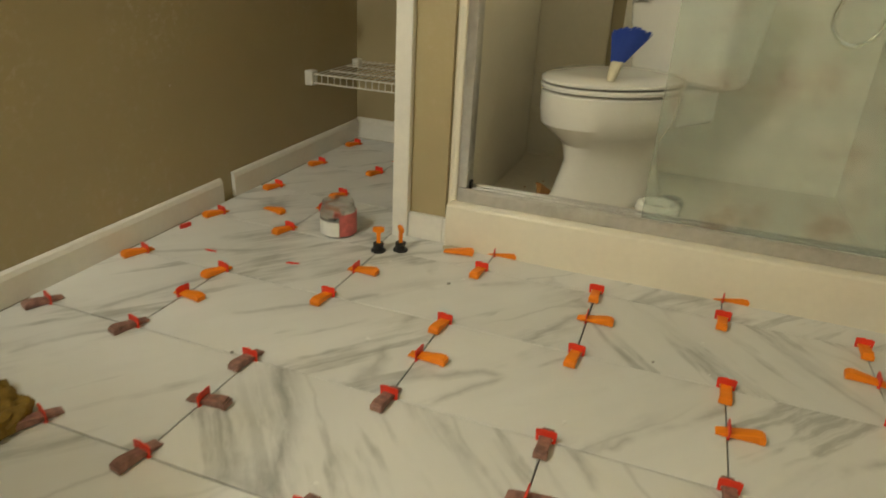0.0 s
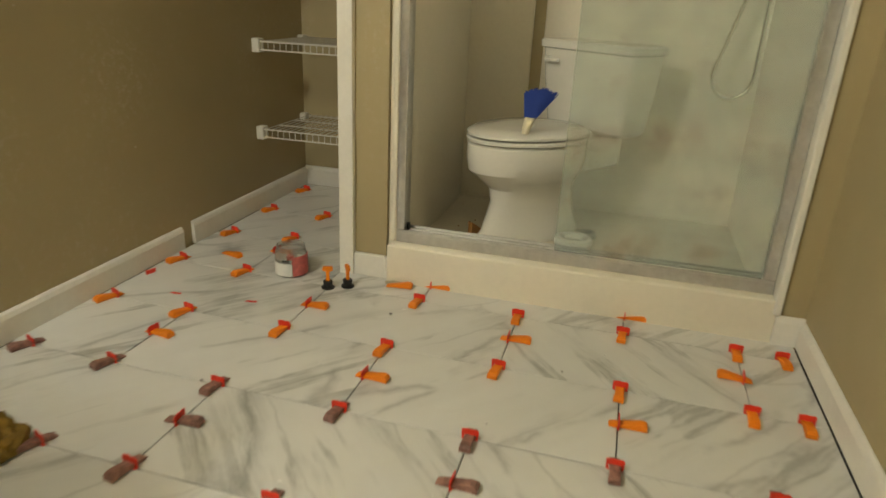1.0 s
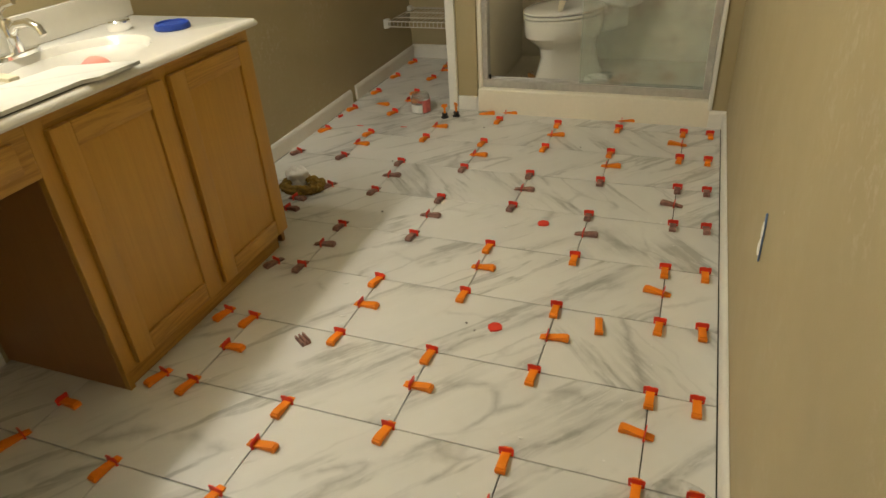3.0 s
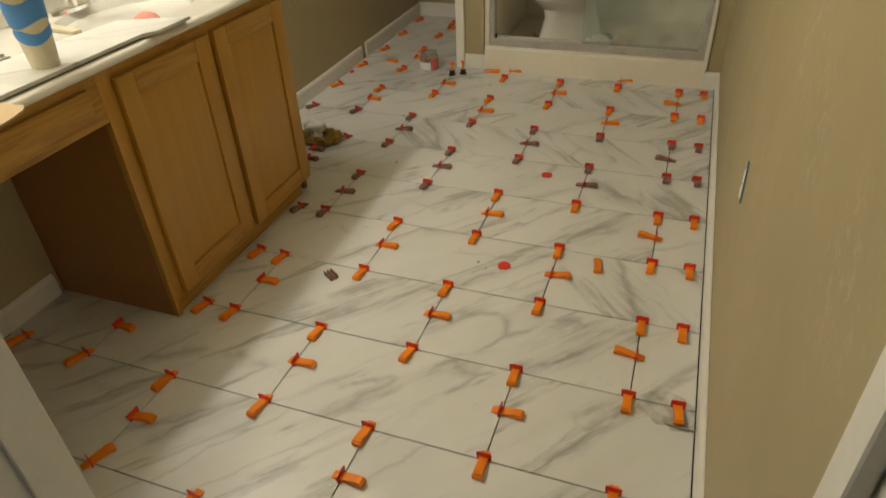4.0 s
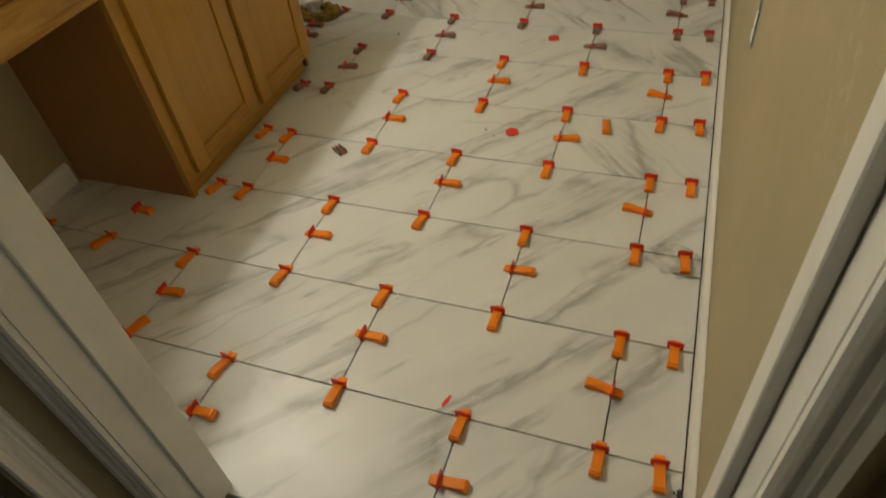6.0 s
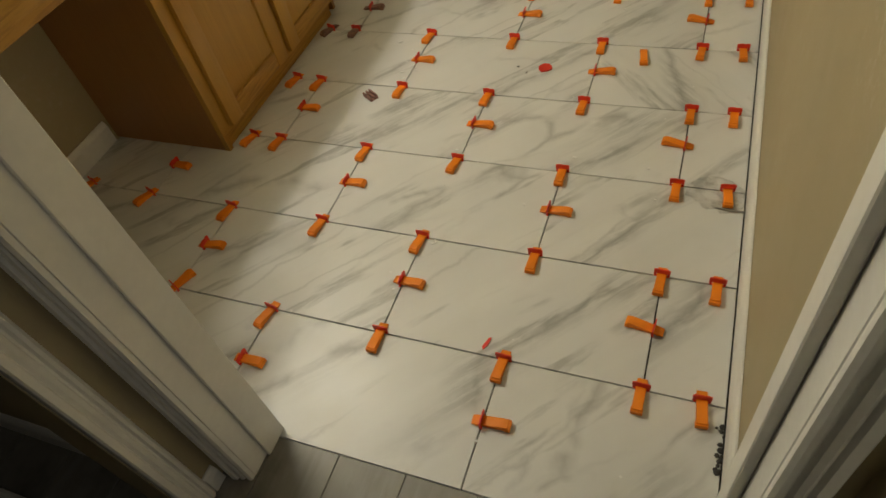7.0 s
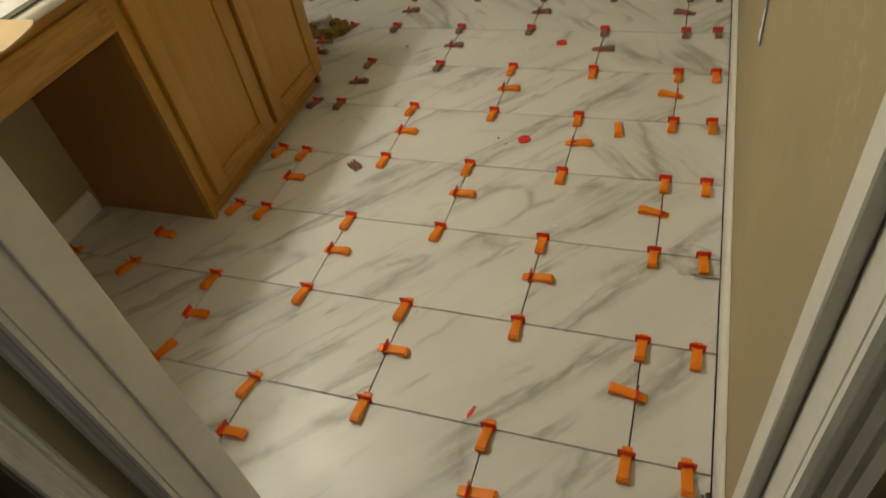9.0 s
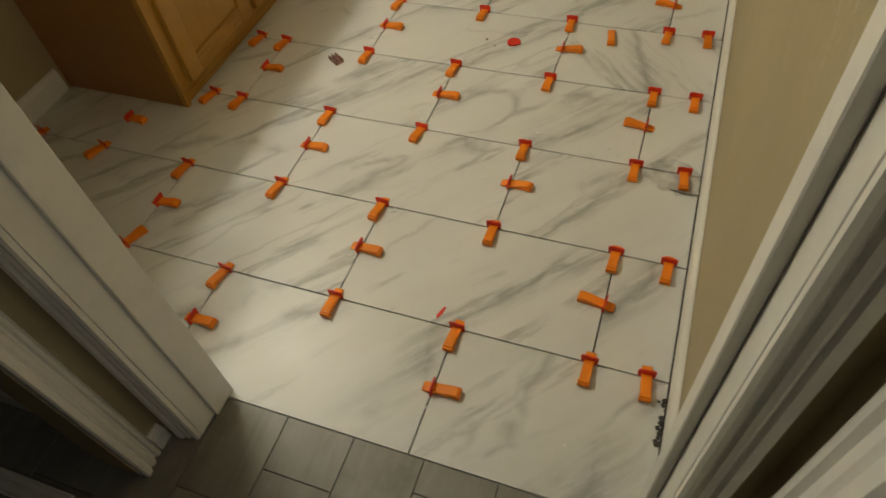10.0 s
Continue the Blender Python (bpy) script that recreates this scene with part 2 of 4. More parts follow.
KHAKI = (0.43, 0.36, 0.21)
M_TILE = marble("marble_porcelain")
M_TILE_BACK = marble("marble_porcelain_turned", -1.0)
M_WALL = wall_paint("khaki_wall_paint", KHAKI)
M_OAK = oak("oak_upright")
# Oak darkened in its colour for knee space shade; also plain brown wood bits.
M_OAK_SIDE = oak("brown_and_shaded_oak", "X", (0.36, 0.175, 0.045), (0.28, 0.12, 0.028))
M_OAK_H = oak("oak_lengthwise", "Z")
# Dark tone for unseen hall surfaces, added to cut bounced light.
M_DIM = surface("hall_bounce_cut", (0.17, 0.145, 0.11), 0.7, relief=0.2)
M_CEIL = surface("ceiling_paint", (0.58, 0.56, 0.51), 0.8, relief=0.3)
M_TRIM = surface("trim_paint", (0.85, 0.835, 0.785), 0.42, vary=0.06, big=6, relief=0.06)
M_MORTAR = surface("thinset", (0.075, 0.07, 0.062), 0.95, relief=0.5)
M_HALL = weathered_plank("weathered_plank_glaze")
M_CREAM = surface("cream_acrylic", (0.86, 0.81, 0.69), 0.3, vary=0.05, relief=0.02)
M_PAN = surface("stained_acrylic_pan", (0.72, 0.67, 0.56), 0.42, vary=0.1, relief=0.1)
M_CHINA = surface("vitreous_china", (0.87, 0.855, 0.80), 0.09, vary=0.03, relief=0.0, coat=0.4)
M_ALU = surface("brushed_aluminium", (0.64, 0.63, 0.61), 0.34, 0.75, vary=0.15, big=12, relief=0.08)
M_CHROME = surface("chrome", (0.85, 0.85, 0.84), 0.08, 1.0, vary=0.03, relief=0)
M_GLASS = scummed_glass("soap_filmed_glass")
M_COUNTER = surface("cultured_marble", (0.76, 0.74, 0.68), 0.18, vary=0.04, relief=0.0, coat=0.3)
M_ORANGE = surface("orange_plastic", (0.94, 0.26, 0.006), 0.55, vary=0.1, relief=0.05)
M_BROWN = surface("smeared_brown_plastic", (0.28, 0.145, 0.115), 0.5, vary=0.45, big=60, relief=0.2)
M_RED = surface("red_plastic", (0.80, 0.05, 0.025), 0.35, vary=0.1, relief=0.03)
M_BLACK = surface("black_plastic", (0.02, 0.02, 0.02), 0.45, vary=0.2)
M_BLUE = surface("blue_plastic", (0.02, 0.06, 0.36), 0.4, vary=0.15)
M_BRISTLE = surface("blue_bristle", (0.012, 0.05, 0.34), 0.7, vary=0.4, fine=300)
M_BONE = surface("bone_plastic", (0.66, 0.60, 0.44), 0.45)
M_WIRE = surface("white_vinyl_wire", (0.76, 0.74, 0.68), 0.4, vary=0.05)
M_RAG = surface("mustard_cloth", (0.24, 0.15, 0.025), 0.95, vary=0.35, big=30, fine=220, relief=0.6)
M_FILM = surface("white_plastic_film", (0.80, 0.79, 0.77), 0.35, vary=0.04)
M_TAPE = surface("painters_tape", (0.20, 0.30, 0.56), 0.6, vary=0.2)
M_CARD = surface("brown_cardboard", (0.56, 0.42, 0.25), 0.9, vary=0.1, fine=120, relief=0.2)
M_STEEL = surface("dull_steel", (0.35, 0.34, 0.33), 0.4, 0.9)
M_PINK = surface("pink_label", (0.60, 0.15, 0.14), 0.5, vary=0.3, big=45)
M_LABEL = surface("white_label", (0.82, 0.82, 0.80), 0.5)
M_CUPBLUE = surface("cup_blue_print", (0.10, 0.36, 0.92), 0.5)
M_CUP = surface("foam_cup_cream", (0.80, 0.74, 0.60), 0.6)
M_CLEAR = surface("cloudy_clear_plastic", (0.86, 0.85, 0.81), 0.12, transmit=0.92, relief=0.02)
M_SPONGE = surface("coral_sponge", (0.74, 0.30, 0.25), 0.9, fine=200, relief=0.5)
M_GROUT = surface("dried_grout", (0.50, 0.44, 0.33), 0.9, vary=0.2, big=30, relief=0.5)
M_BRASS = surface("worn_brass", (0.72, 0.50, 0.14), 0.38, 0.7, vary=0.2, big=40)
M_BRONZE = surface("dark_bronze", (0.05, 0.035, 0.025), 0.4, 0.8)

# ------------------------------------------------------------------ mesh helpers


def mesh_of(name, bm, material, smooth=True):
    bmesh.ops.recalc_face_normals(bm, faces=bm.faces)
    me = bpy.data.meshes.new(name)
    bm.to_mesh(me)
    bm.free()
    for m in material if isinstance(material, (list, tuple)) else [material]:
        me.materials.append(m)
    if smooth:
        me.polygons.foreach_set("use_smooth", [True] * len(me.polygons))
        me.set_sharp_from_angle(angle=radians(35))
    return me


def part(name, bm, material, parent, label="", smooth=True):
    ob = new(name, mesh_of(name, bm, material, smooth))
    ob.parent = parent
    if label:
        ob["label"] = label
    return ob


def thing(name, place, label, category, group="", turn=0.0):
    ob = new(name)
    ob.empty_display_size = 0.05
    ob.matrix_basis = pose(*place, 0, 0, turn)
    return tagged(ob, label, category, group)


def box(bm, x0, x1, y0, y1, z0, z1, bevel=0.0, seg=1):
    vs = [bm.verts.new((x, y, z)) for x in (x0, x1) for y in (y0, y1) for z in (z0, z1)]
    fs = [bm.faces.new([vs[i] for i in q]) for q in ((0, 1, 3, 2), (4, 6, 7, 5), (0, 4, 5, 1), (2, 3, 7, 6), (0, 2, 6, 4), (1, 5, 7, 3))]
    if bevel:
        edges = list({e for f in fs for e in f.edges})
        bmesh.ops.bevel(bm, geom=edges, offset=bevel, segments=seg, profile=0.6, affect="EDGES")
    return bm


def boxes(*rows, bevel=0.0, seg=1):
    bm = bmesh.new()
    for r in rows:
        box(bm, *r, bevel=bevel, seg=seg)
    return bm


def prism(bm, outline, axis, a, b, bevel=0.0):
    """Extrudes a closed outline of (u, v) along an axis from a to b: x takes (y, z), y takes (x, z), z takes (x, y)."""
    def at(u, v, w):
        return {"x": (w, u, v), "y": (u, w, v), "z": (u, v, w)}[axis]
    lo = [bm.verts.new(at(u, v, a)) for u, v in outline]
    hi = [bm.verts.new(at(u, v, b)) for u, v in outline]
    n = len(outline)
    fs = [bm.faces.new(lo), bm.faces.new(hi)] + [bm.faces.new((lo[i], lo[(i + 1) % n], hi[(i + 1) % n], hi[i])) for i in range(n)]
    if bevel:
        bmesh.ops.bevel(bm, geom=list({e for f in fs for e in f.edges}), offset=bevel, segments=1, affect="EDGES")
    return bm


def loft(bm, rings, cap=True):
    """Skins a row of rings (each a list of points of the same length)."""
    made = [[bm.verts.new(p) for p in ring] for ring in rings]
    n = len(rings[0])
    for a, b in zip(made, made[1:]):
        for i in range(n):
            bm.faces.new((a[i], a[(i + 1) % n], b[(i + 1) % n], b[i]))
    if cap:
        bm.faces.new(made[0])
        bm.faces.new(made[-1])
    return bm


def circle(cx, cy, z, r, n=24, rx=None):
    return [(cx + (rx or r) * math.cos(2 * math.pi * i / n), cy + r * math.sin(2 * math.pi * i / n), z) for i in range(n)]


def lathe(bm, profile, n=28, cx=0.0, cy=0.0, cap=True):
    return loft(bm, [circle(cx, cy, z, max(r, 1e-4), n) for r, z in profile], cap)


def tube(bm, path, r, n=8):
    pts = [Vector(p) for p in path]
    rings = []
    for i, p in enumerate(pts):
        d = (pts[min(i + 1, len(pts) - 1)] - pts[max(i - 1, 0)]).normalized()
        side = d.orthogonal().normalized() if i == 0 else (rings_side - rings_side.dot(d) * d).normalized()
        rings_side = side
        up = d.cross(side)
        rings.append([p + r * (math.cos(2 * math.pi * k / n) * side + math.sin(2 * math.pi * k / n) * up) for k in range(n)])
    return loft(bm, rings)


def structure(name, bm, material, label, category, smooth=False):
    return tagged(new(name, mesh_of(name, bm, material, smooth)), label, category, kind="structure")


# ------------------------------------------------------------------ the shell of the rooms
XL, XR, YS, YB, H = -1.235, 0.79, 3.16, 4.12, 2.44   # left wall, right wall, shower front, back wall, ceiling

structure("wall_left", boxes((XL - 0.1, XL, 0.0, YB + 0.1, -0.05, H)), M_WALL, "khaki painted drywall with scuffs and filler specks", "wall")
structure("wall_right", boxes((XR, XR + 0.1, 0.0, YB + 0.1, -0.05, H)), M_WALL, "khaki painted drywall with chalky roller marks", "wall")
structure("wall_back", boxes((XL, XR, YB, YB + 0.1, -0.05, H)), M_WALL, "khaki wall at the back of alcove and shower", "wall")
structure("wall_door", boxes((XL - 0.1, -0.148, -0.095, 0.0, -0.05, H), (0.776, 2.2, -0.065, 0.0, -0.05, H), (-0.148, 0.776, -0.095, 0.0, 2.06, H)),
          M_WALL, "khaki wall pierced by the bathroom doorway", "wall")
structure("wall_pier", boxes((-0.60, -0.47, 3.185, YB, -0.05, H)), M_WALL, "khaki partition between closet alcove and shower", "wall")
structure("wall_return", boxes((0.715, XR, 3.155, YB, -0.05, H)), M_WALL, "narrow khaki wall return beside the shower door", "wall")
structure("ceiling", boxes((XL - 0.1, XR + 0.1, -0.095, YB + 0.1, H, H + 0.1)), M_CEIL, "white ceiling over the bathroom", "ceiling")
# Added hall shell, out of view; its dark colour keeps bounce off the casings.
structure("hall_ceiling", boxes((-2.0, 2.2, -2.0, -0.096, H, H + 0.1)), M_DIM, "unseen hall ceiling, dark to cut bounced light", "ceiling")
structure("hall_wall_west", boxes((-2.1, -2.0, -2.0, 0.0, -0.05, H)), M_DIM, "unseen hall wall, dark to cut bounced light", "wall")
structure("hall_wall_east", boxes((2.2, 2.3, -2.0, 0.0, -0.05, H)), M_DIM, "unseen hall wall, dark to cut bounced light", "wall")
structure("hall_wall_south", boxes((-2.1, 2.3, -2.1, -2.0, -0.05, H)), M_DIM, "unseen hall wall behind the doorway, dark against bounced light", "wall")
structure("hall_wall_north", boxes((-2.0, XL - 0.1, -0.095, 0.0, -0.05, H)), M_WALL, "khaki hall wall beyond the bathroom", "wall")
structure("hall_stub_west", boxes((-0.31, -0.2045, -0.206, -0.096, -0.05, H)), M_WALL, "khaki wall end beside the doorway", "wall")
structure("hall_stub_east", boxes((0.8325, 0.93, -0.197, -0.066, -0.05, H)), M_WALL, "khaki wall end beside the doorway", "wall")
structure("subfloor", boxes((XL, XR, 0.0, YB, -0.06, -0.009)), M_MORTAR, "grey mortar bed under the tiles", "floor")
structure("hall_subfloor", boxes((-2.0, 2.2, -2.0, 0.0, -0.06, -0.0065)), M_MORTAR, "grey mortar bed under the hall tiles", "floor")


# baseboards: a board with a stepped, eased top
def baseboard(axis, a, b, face, out, top=0.082, low=0.0006):
    """Along an axis from a to b; face: the wall's plane; out: +1 or -1, the way it sticks out."""
    o = [(face, low), (face + out * 0.013, low), (face + out * 0.013, top - 0.018), (face + out * 0.009, top - 0.006), (face + out * 0.004, top), (face, top)]
    if axis == "y":
        return prism(bmesh.new(), o, "y", a, b)
    return prism(bmesh.new(), o, "x", a, b)


BB = "white painted baseboard with dusty top edge"
structure("baseboard_left_near", baseboard("y", 0.02, 0.812, XL + 0.001, 1), M_TRIM, BB, "baseboard")
structure("baseboard_left", baseboard("y", 1.68, 3.155, XL + 0.001, 1, 0.081), M_TRIM, "white baseboard ending at an open gap", "baseboard")
structure("baseboard_alcove_left", baseboard("y", 3.215, YB - 0.016, XL + 0.001, 1, 0.085), M_TRIM, BB, "baseboard")
structure("baseboard_alcove_back", baseboard("x", XL + 0.002, -0.602, YB - 0.001, -1, 0.092), M_TRIM, BB, "baseboard")
structure("baseboard_right", baseboard("y", 0.03, 3.135, XR - 0.001, -1, 0.082, 0.004), M_TRIM, "white baseboard above a dark floor gap", "baseboard")
structure("baseboard_return", baseboard("x", 0.712, 0.789, 3.154, -1, 0.088), M_TRIM, BB, "baseboard")
structure("baseboard_pier", boxes((-0.5775, -0.4705, 3.168, 3.184, 0.0006, 0.078), bevel=0.003, seg=2), M_TRIM, "short white baseboard on the partition end", "baseboard")
structure("baseboard_pier_side", boxes((-0.4695, -0.4580, 3.166, 3.20, 0.0006, 0.077), bevel=0.003, seg=2), M_TRIM, BB, "baseboard")
structure("baseboard_door_wall", baseboard("x", XL + 0.016, -0.150, 0.001, 1), M_TRIM, BB, "baseboard")
structure("closet_wall", boxes((-1.99, -0.311, -0.150, -0.0965, -0.05, H)), M_WALL, "khaki closet wall in deep shade", "wall")
structure("baseboard_hall", baseboard("x", -1.9, -0.312, -0.150, -1, 0.085), M_TRIM, "white hall baseboard in shade", "baseboard")
structure("baseboard_hall_stub", baseboard("y", -0.145, -0.112, -0.204, 1, 0.058), M_TRIM, BB, "baseboard")

# alcove casing
structure("trim_alcove", boxes((-0.628, -0.579, 3.163, 3.20, -0.004, 2.1), bevel=0.004, seg=2), M_TRIM, "white painted casing on the alcove opening", "trim")
structure("trim_alcove_jamb", boxes((-0.612, -0.601, 3.20, 3.30, 0.0, 2.1), bevel=0.002), M_TRIM, "white painted alcove jamb", "trim")


# the doorway: jambs with stops, hall casings with a moulded profile
def casing(x, out, y0=-0.096):
    """Moulded door casing, 47 mm wide; x: its inner edge; out: +1 to the right."""
    o = [(0, 0), (0, -0.009), (0.005, -0.013), (0.010, -0.013), (0.013, -0.007), (0.016, -0.007), (0.019, -0.014), (0.026, -0.016), (0.031, -0.012), (0.034, -0.019), (0.044, -0.021), (0.047, -0.017), (0.047, 0)]
    pts = [(x + out * u, y0 + v) for u, v in o]
    return prism(bmesh.new(), pts, "z", 0.0, 2.12)


doorway = thing("door_frame", (0, 0, 0), "white painted door frame with stops and moulded casing", "door frame")
doorway["kind"] = "structure"
part("jamb", boxes((-0.148, -0.126, -0.092, 0.022, 0.0, 2.06), bevel=0.0015), M_TRIM, doorway)
part("stop", boxes((-0.126, -0.117, -0.043, 0.022, 0.0, 2.05), bevel=0.002), M_TRIM, doorway)
part("jamb", boxes((0.757, 0.776, -0.0655, 0.0215, 0.0, 2.06), bevel=0.0015), M_TRIM, doorway)
part("stop", boxes((0.741, 0.757, -0.018, 0.022, 0.0, 2.05), bevel=0.002), M_TRIM, doorway)
part("head", boxes((-0.126, 0.757, -0.096, 0.022, 2.04, 2.06)), M_TRIM, doorway)
part("casing", casing(-0.128, -1, -0.092), M_TRIM, doorway, "moulded white casing in hall shade")
part("casing", casing(0.758, 1, -0.066), M_TRIM, doorway, "moulded white casing in hall shade")


def side_casing(x, out, start=-0.161, wide=1.0):
    """Casing on the wall that stands square to the doorway; start: its edge beside the doorway; wide: a factor on its 47 mm."""
    o = [(-0.161, 0), (-0.161, 0.008), (-0.166, 0.013), (-0.171, 0.013), (-0.174, 0.007), (-0.177, 0.007), (-0.180, 0.014), (-0.187, 0.016), (-0.192, 0.012), (-0.195, 0.019), (-0.205, 0.021), (-0.208, 0.017), (-0.208, 0)]
    return prism(bmesh.new(), [(x + out * v, start + (u + 0.161) * wide) for u, v in o], "z", 0.0, 2.12)


structure("trim_hall_west", side_casing(-0.204, 1, -0.146, 1.23), M_TRIM, "moulded white casing of the next doorway", "trim")
structure("trim_hall_east", side_casing(0.832, -1, -0.106, 1.9), M_TRIM, "moulded white casing of the opposite doorway", "trim")

# ------------------------------------------------------------------ shower
structure("shower_curb", boxes((-0.457, 0.714, 3.150, 3.262, -0.03, 0.130), bevel=0.008, seg=3), M_CREAM, "cream shower curb with caulked edges", "shower curb", True)
structure("shower_pan", boxes((-0.452, 0.712, 3.262, YB - 0.012, 0.0, 0.045), bevel=0.006), M_PAN, "stained beige shower pan with grit", "shower pan", True)
structure("shower_wall_left", boxes((-0.468, -0.452, 3.20, YB, 0.0, 2.1)), M_CREAM, "cream acrylic shower side panel", "shower wall")
structure("shower_wall_right", boxes((0.70, 0.714, 3.262, YB, 0.0, 2.1)), M_CREAM, "cream acrylic shower side panel", "shower wall")
structure("shower_wall_back", boxes((-0.452, -0.185, YB - 0.012, YB - 0.001, 0.0, 2.1), (-0.138, 0.70, YB - 0.012, YB - 0.001, 0.0, 2.1), bevel=0.003), M_CREAM,
          "cream acrylic shower back panels with a recessed joint", "shower wall")
structure("shower_trim_left", boxes((-0.456, -0.440, 3.19, 3.235, 0.131, 2.0), bevel=0.003), M_CREAM, "cream filler strip beside the shower frame", "trim", True)
structure("shower_trim_right", boxes((0.702, 0.722, 3.140, 3.235, 0.09, 2.0), bevel=0.003), M_TRIM, "white filler strip beside the shower frame", "trim", True)

enclosure = thing("shower_enclosure", (0, 3.22, 0.13), "aluminium framed shower door with filmed greenish sliding glass", "shower door")
track = part("track", boxes((-0.438, 0.700, -0.030, 0.035, 0.001, 0.034), bevel=0.0012), M_ALU, enclosure, "brushed aluminium sill track with thinset smears")
for a, b, top in ((-0.0298, -0.022, 0.042), (0.004, 0.009, 0.039), (0.028, 0.034, 0.042)):
    part("track_lip", boxes((-0.4375, 0.6995, a, b, 0.0335, top), bevel=0.0012), M_ALU, track)
part("side_rail", boxes((-0.439, -0.412, -0.028, 0.030, 0.043, 1.85), bevel=0.003, seg=2), M_ALU, enclosure)
part("side_rail", boxes((0.668, 0.700, -0.028, 0.030, 0.043, 1.85), bevel=0.003, seg=2), M_ALU, enclosure)
part("top_rail", boxes((-0.439, 0.700, -0.030, 0.032, 1.85, 1.90), bevel=0.003), M_ALU, enclosure)
pane = part("glass_panel", boxes((0.070, 0.668, -0.004, 0.002, 0.0345, 1.85), bevel=0.001), M_GLASS, enclosure, "filmed greenish glass", False)
pane.visible_shadow = False
part("roller_stop", boxes((-0.412, -0.403, -0.006, 0.008, 0.035, 0.060), bevel=0.002), M_BLACK, enclosure)


# the toilet parked in the shower
def oval(a, b, z, n=36, front=1.0, cy=0.0, flat=0.0):
    """An egg-shaped ring: a: half width, b: half length; +y is the bowl's front."""
    ring = []
    for i in range(n):
        t = 2 * math.pi * i / n
        s, c = math.sin(t), math.cos(t)
        ring.append((a * c * (1 - 0.10 * front * s), cy + b * s * (1.06 if s > 0 else 1 - flat), z))
    return ring


toilet = thing("toilet", (-0.100, 3.640, 0.046), "white china toilet standing loose in the shower pan", "toilet", turn=143.0)
part("pedestal", loft(bmesh.new(), [oval(0.105, 0.235, 0.0, cy=-0.05), oval(0.11, 0.24, 0.02, cy=-0.05), oval(0.10, 0.22, 0.05, cy=-0.05), oval(0.098, 0.185, 0.15, cy=-0.05),
                                     oval(0.110, 0.185, 0.205, cy=-0.04), oval(0.142, 0.208, 0.240, cy=-0.02), oval(0.172, 0.228, 0.275), oval(0.181, 0.236, 0.320), oval(0.180, 0.235, 0.368), oval(0.17, 0.225, 0.374)]),
     M_CHINA, toilet)
part("seat", loft(bmesh.new(), [oval(0.176, 0.228, 0.377), oval(0.184, 0.238, 0.381), oval(0.185, 0.240, 0.390), oval(0.180, 0.235, 0.394)]), M_CHINA, toilet)
part("lid", loft(bmesh.new(), [oval(0.176, 0.230, 0.398), oval(0.184, 0.238, 0.402), oval(0.184, 0.238, 0.410), oval(0.170, 0.222, 0.418), oval(0.10, 0.15, 0.422)]), M_CHINA, toilet, "closed dusty white lid")
part("deck", boxes((-0.12, 0.12, -0.40, -0.19, 0.25, 0.372), bevel=0.03, seg=3), M_CHINA, toilet)


def tank_ring(w0, d0, d1, z, r=0.035, n=5):
    pts = []
    for sx, sy, a0 in ((1, 1, 0), (-1, 1, 90), (-1, -1, 180), (1, -1, 270)):
        cx, cy = sx * (w0 - r), (d1 - r) if sy > 0 else (d0 + r)
        for i in range(n):
            t = radians(a0 + 90 * i / (n - 1))
            pts.append((cx + r * math.cos(t), cy + r * math.sin(t), z))
    return pts


part("tank", loft(bmesh.new(), [tank_ring(0.17, -0.435, -0.285, 0.378), tank_ring(0.185, -0.445, -0.265, 0.395), tank_ring(0.205, -0.45, -0.25, 0.55), tank_ring(0.216, -0.452, -0.243, 0.672)]), M_CHINA, toilet)
part("tank_lid", loft(bmesh.new(), [tank_ring(0.218, -0.455, -0.24, 0.673), tank_ring(0.226, -0.46, -0.232, 0.678), tank_ring(0.227, -0.46, -0.231, 0.700), tank_ring(0.221, -0.456, -0.237, 0.707)]), M_CHINA, toilet)
lever = part("flush_lever", boxes((0.105, 0.172, -0.232, -0.222, 0.624, 0.638), bevel=0.004, seg=2), M_CHINA, toilet, "white flush lever")
part("lever_boss", boxes((0.158, 0.184, -0.245, -0.230, 0.618, 0.644), bevel=0.005, seg=2), M_CHINA, lever)
for x in (-0.10, 0.06):
    part("hinge", boxes((x, x + 0.04, -0.235, -0.20, 0.374, 0.398), bevel=0.006, seg=2), M_CHINA, toilet)
part("trapway", tube(bmesh.new(), [(0.10, 0.02, 0.10), (0.108, -0.06, 0.15), (0.11, -0.15, 0.145), (0.108, -0.20, 0.08), (0.10, -0.21, 0.02)], 0.028, 10), M_CHINA, toilet)

wax = thing("wax_ring", (0.105, 3.605, 0.046), "white ring lying in the shower pan", "ring")
part("ring", loft(bmesh.new(), [[((0.052 + 0.02 * math.cos(2 * math.pi * k / 8)) * math.cos(2 * math.pi * i / 20), (0.052 + 0.02 * math.cos(2 * math.pi * k / 8)) * math.sin(2 * math.pi * i / 20), 0.021 + 0.02 * math.sin(2 * math.pi * k / 8)) for k in range(8)] for i in range(21)], False), M_CHINA, wax)

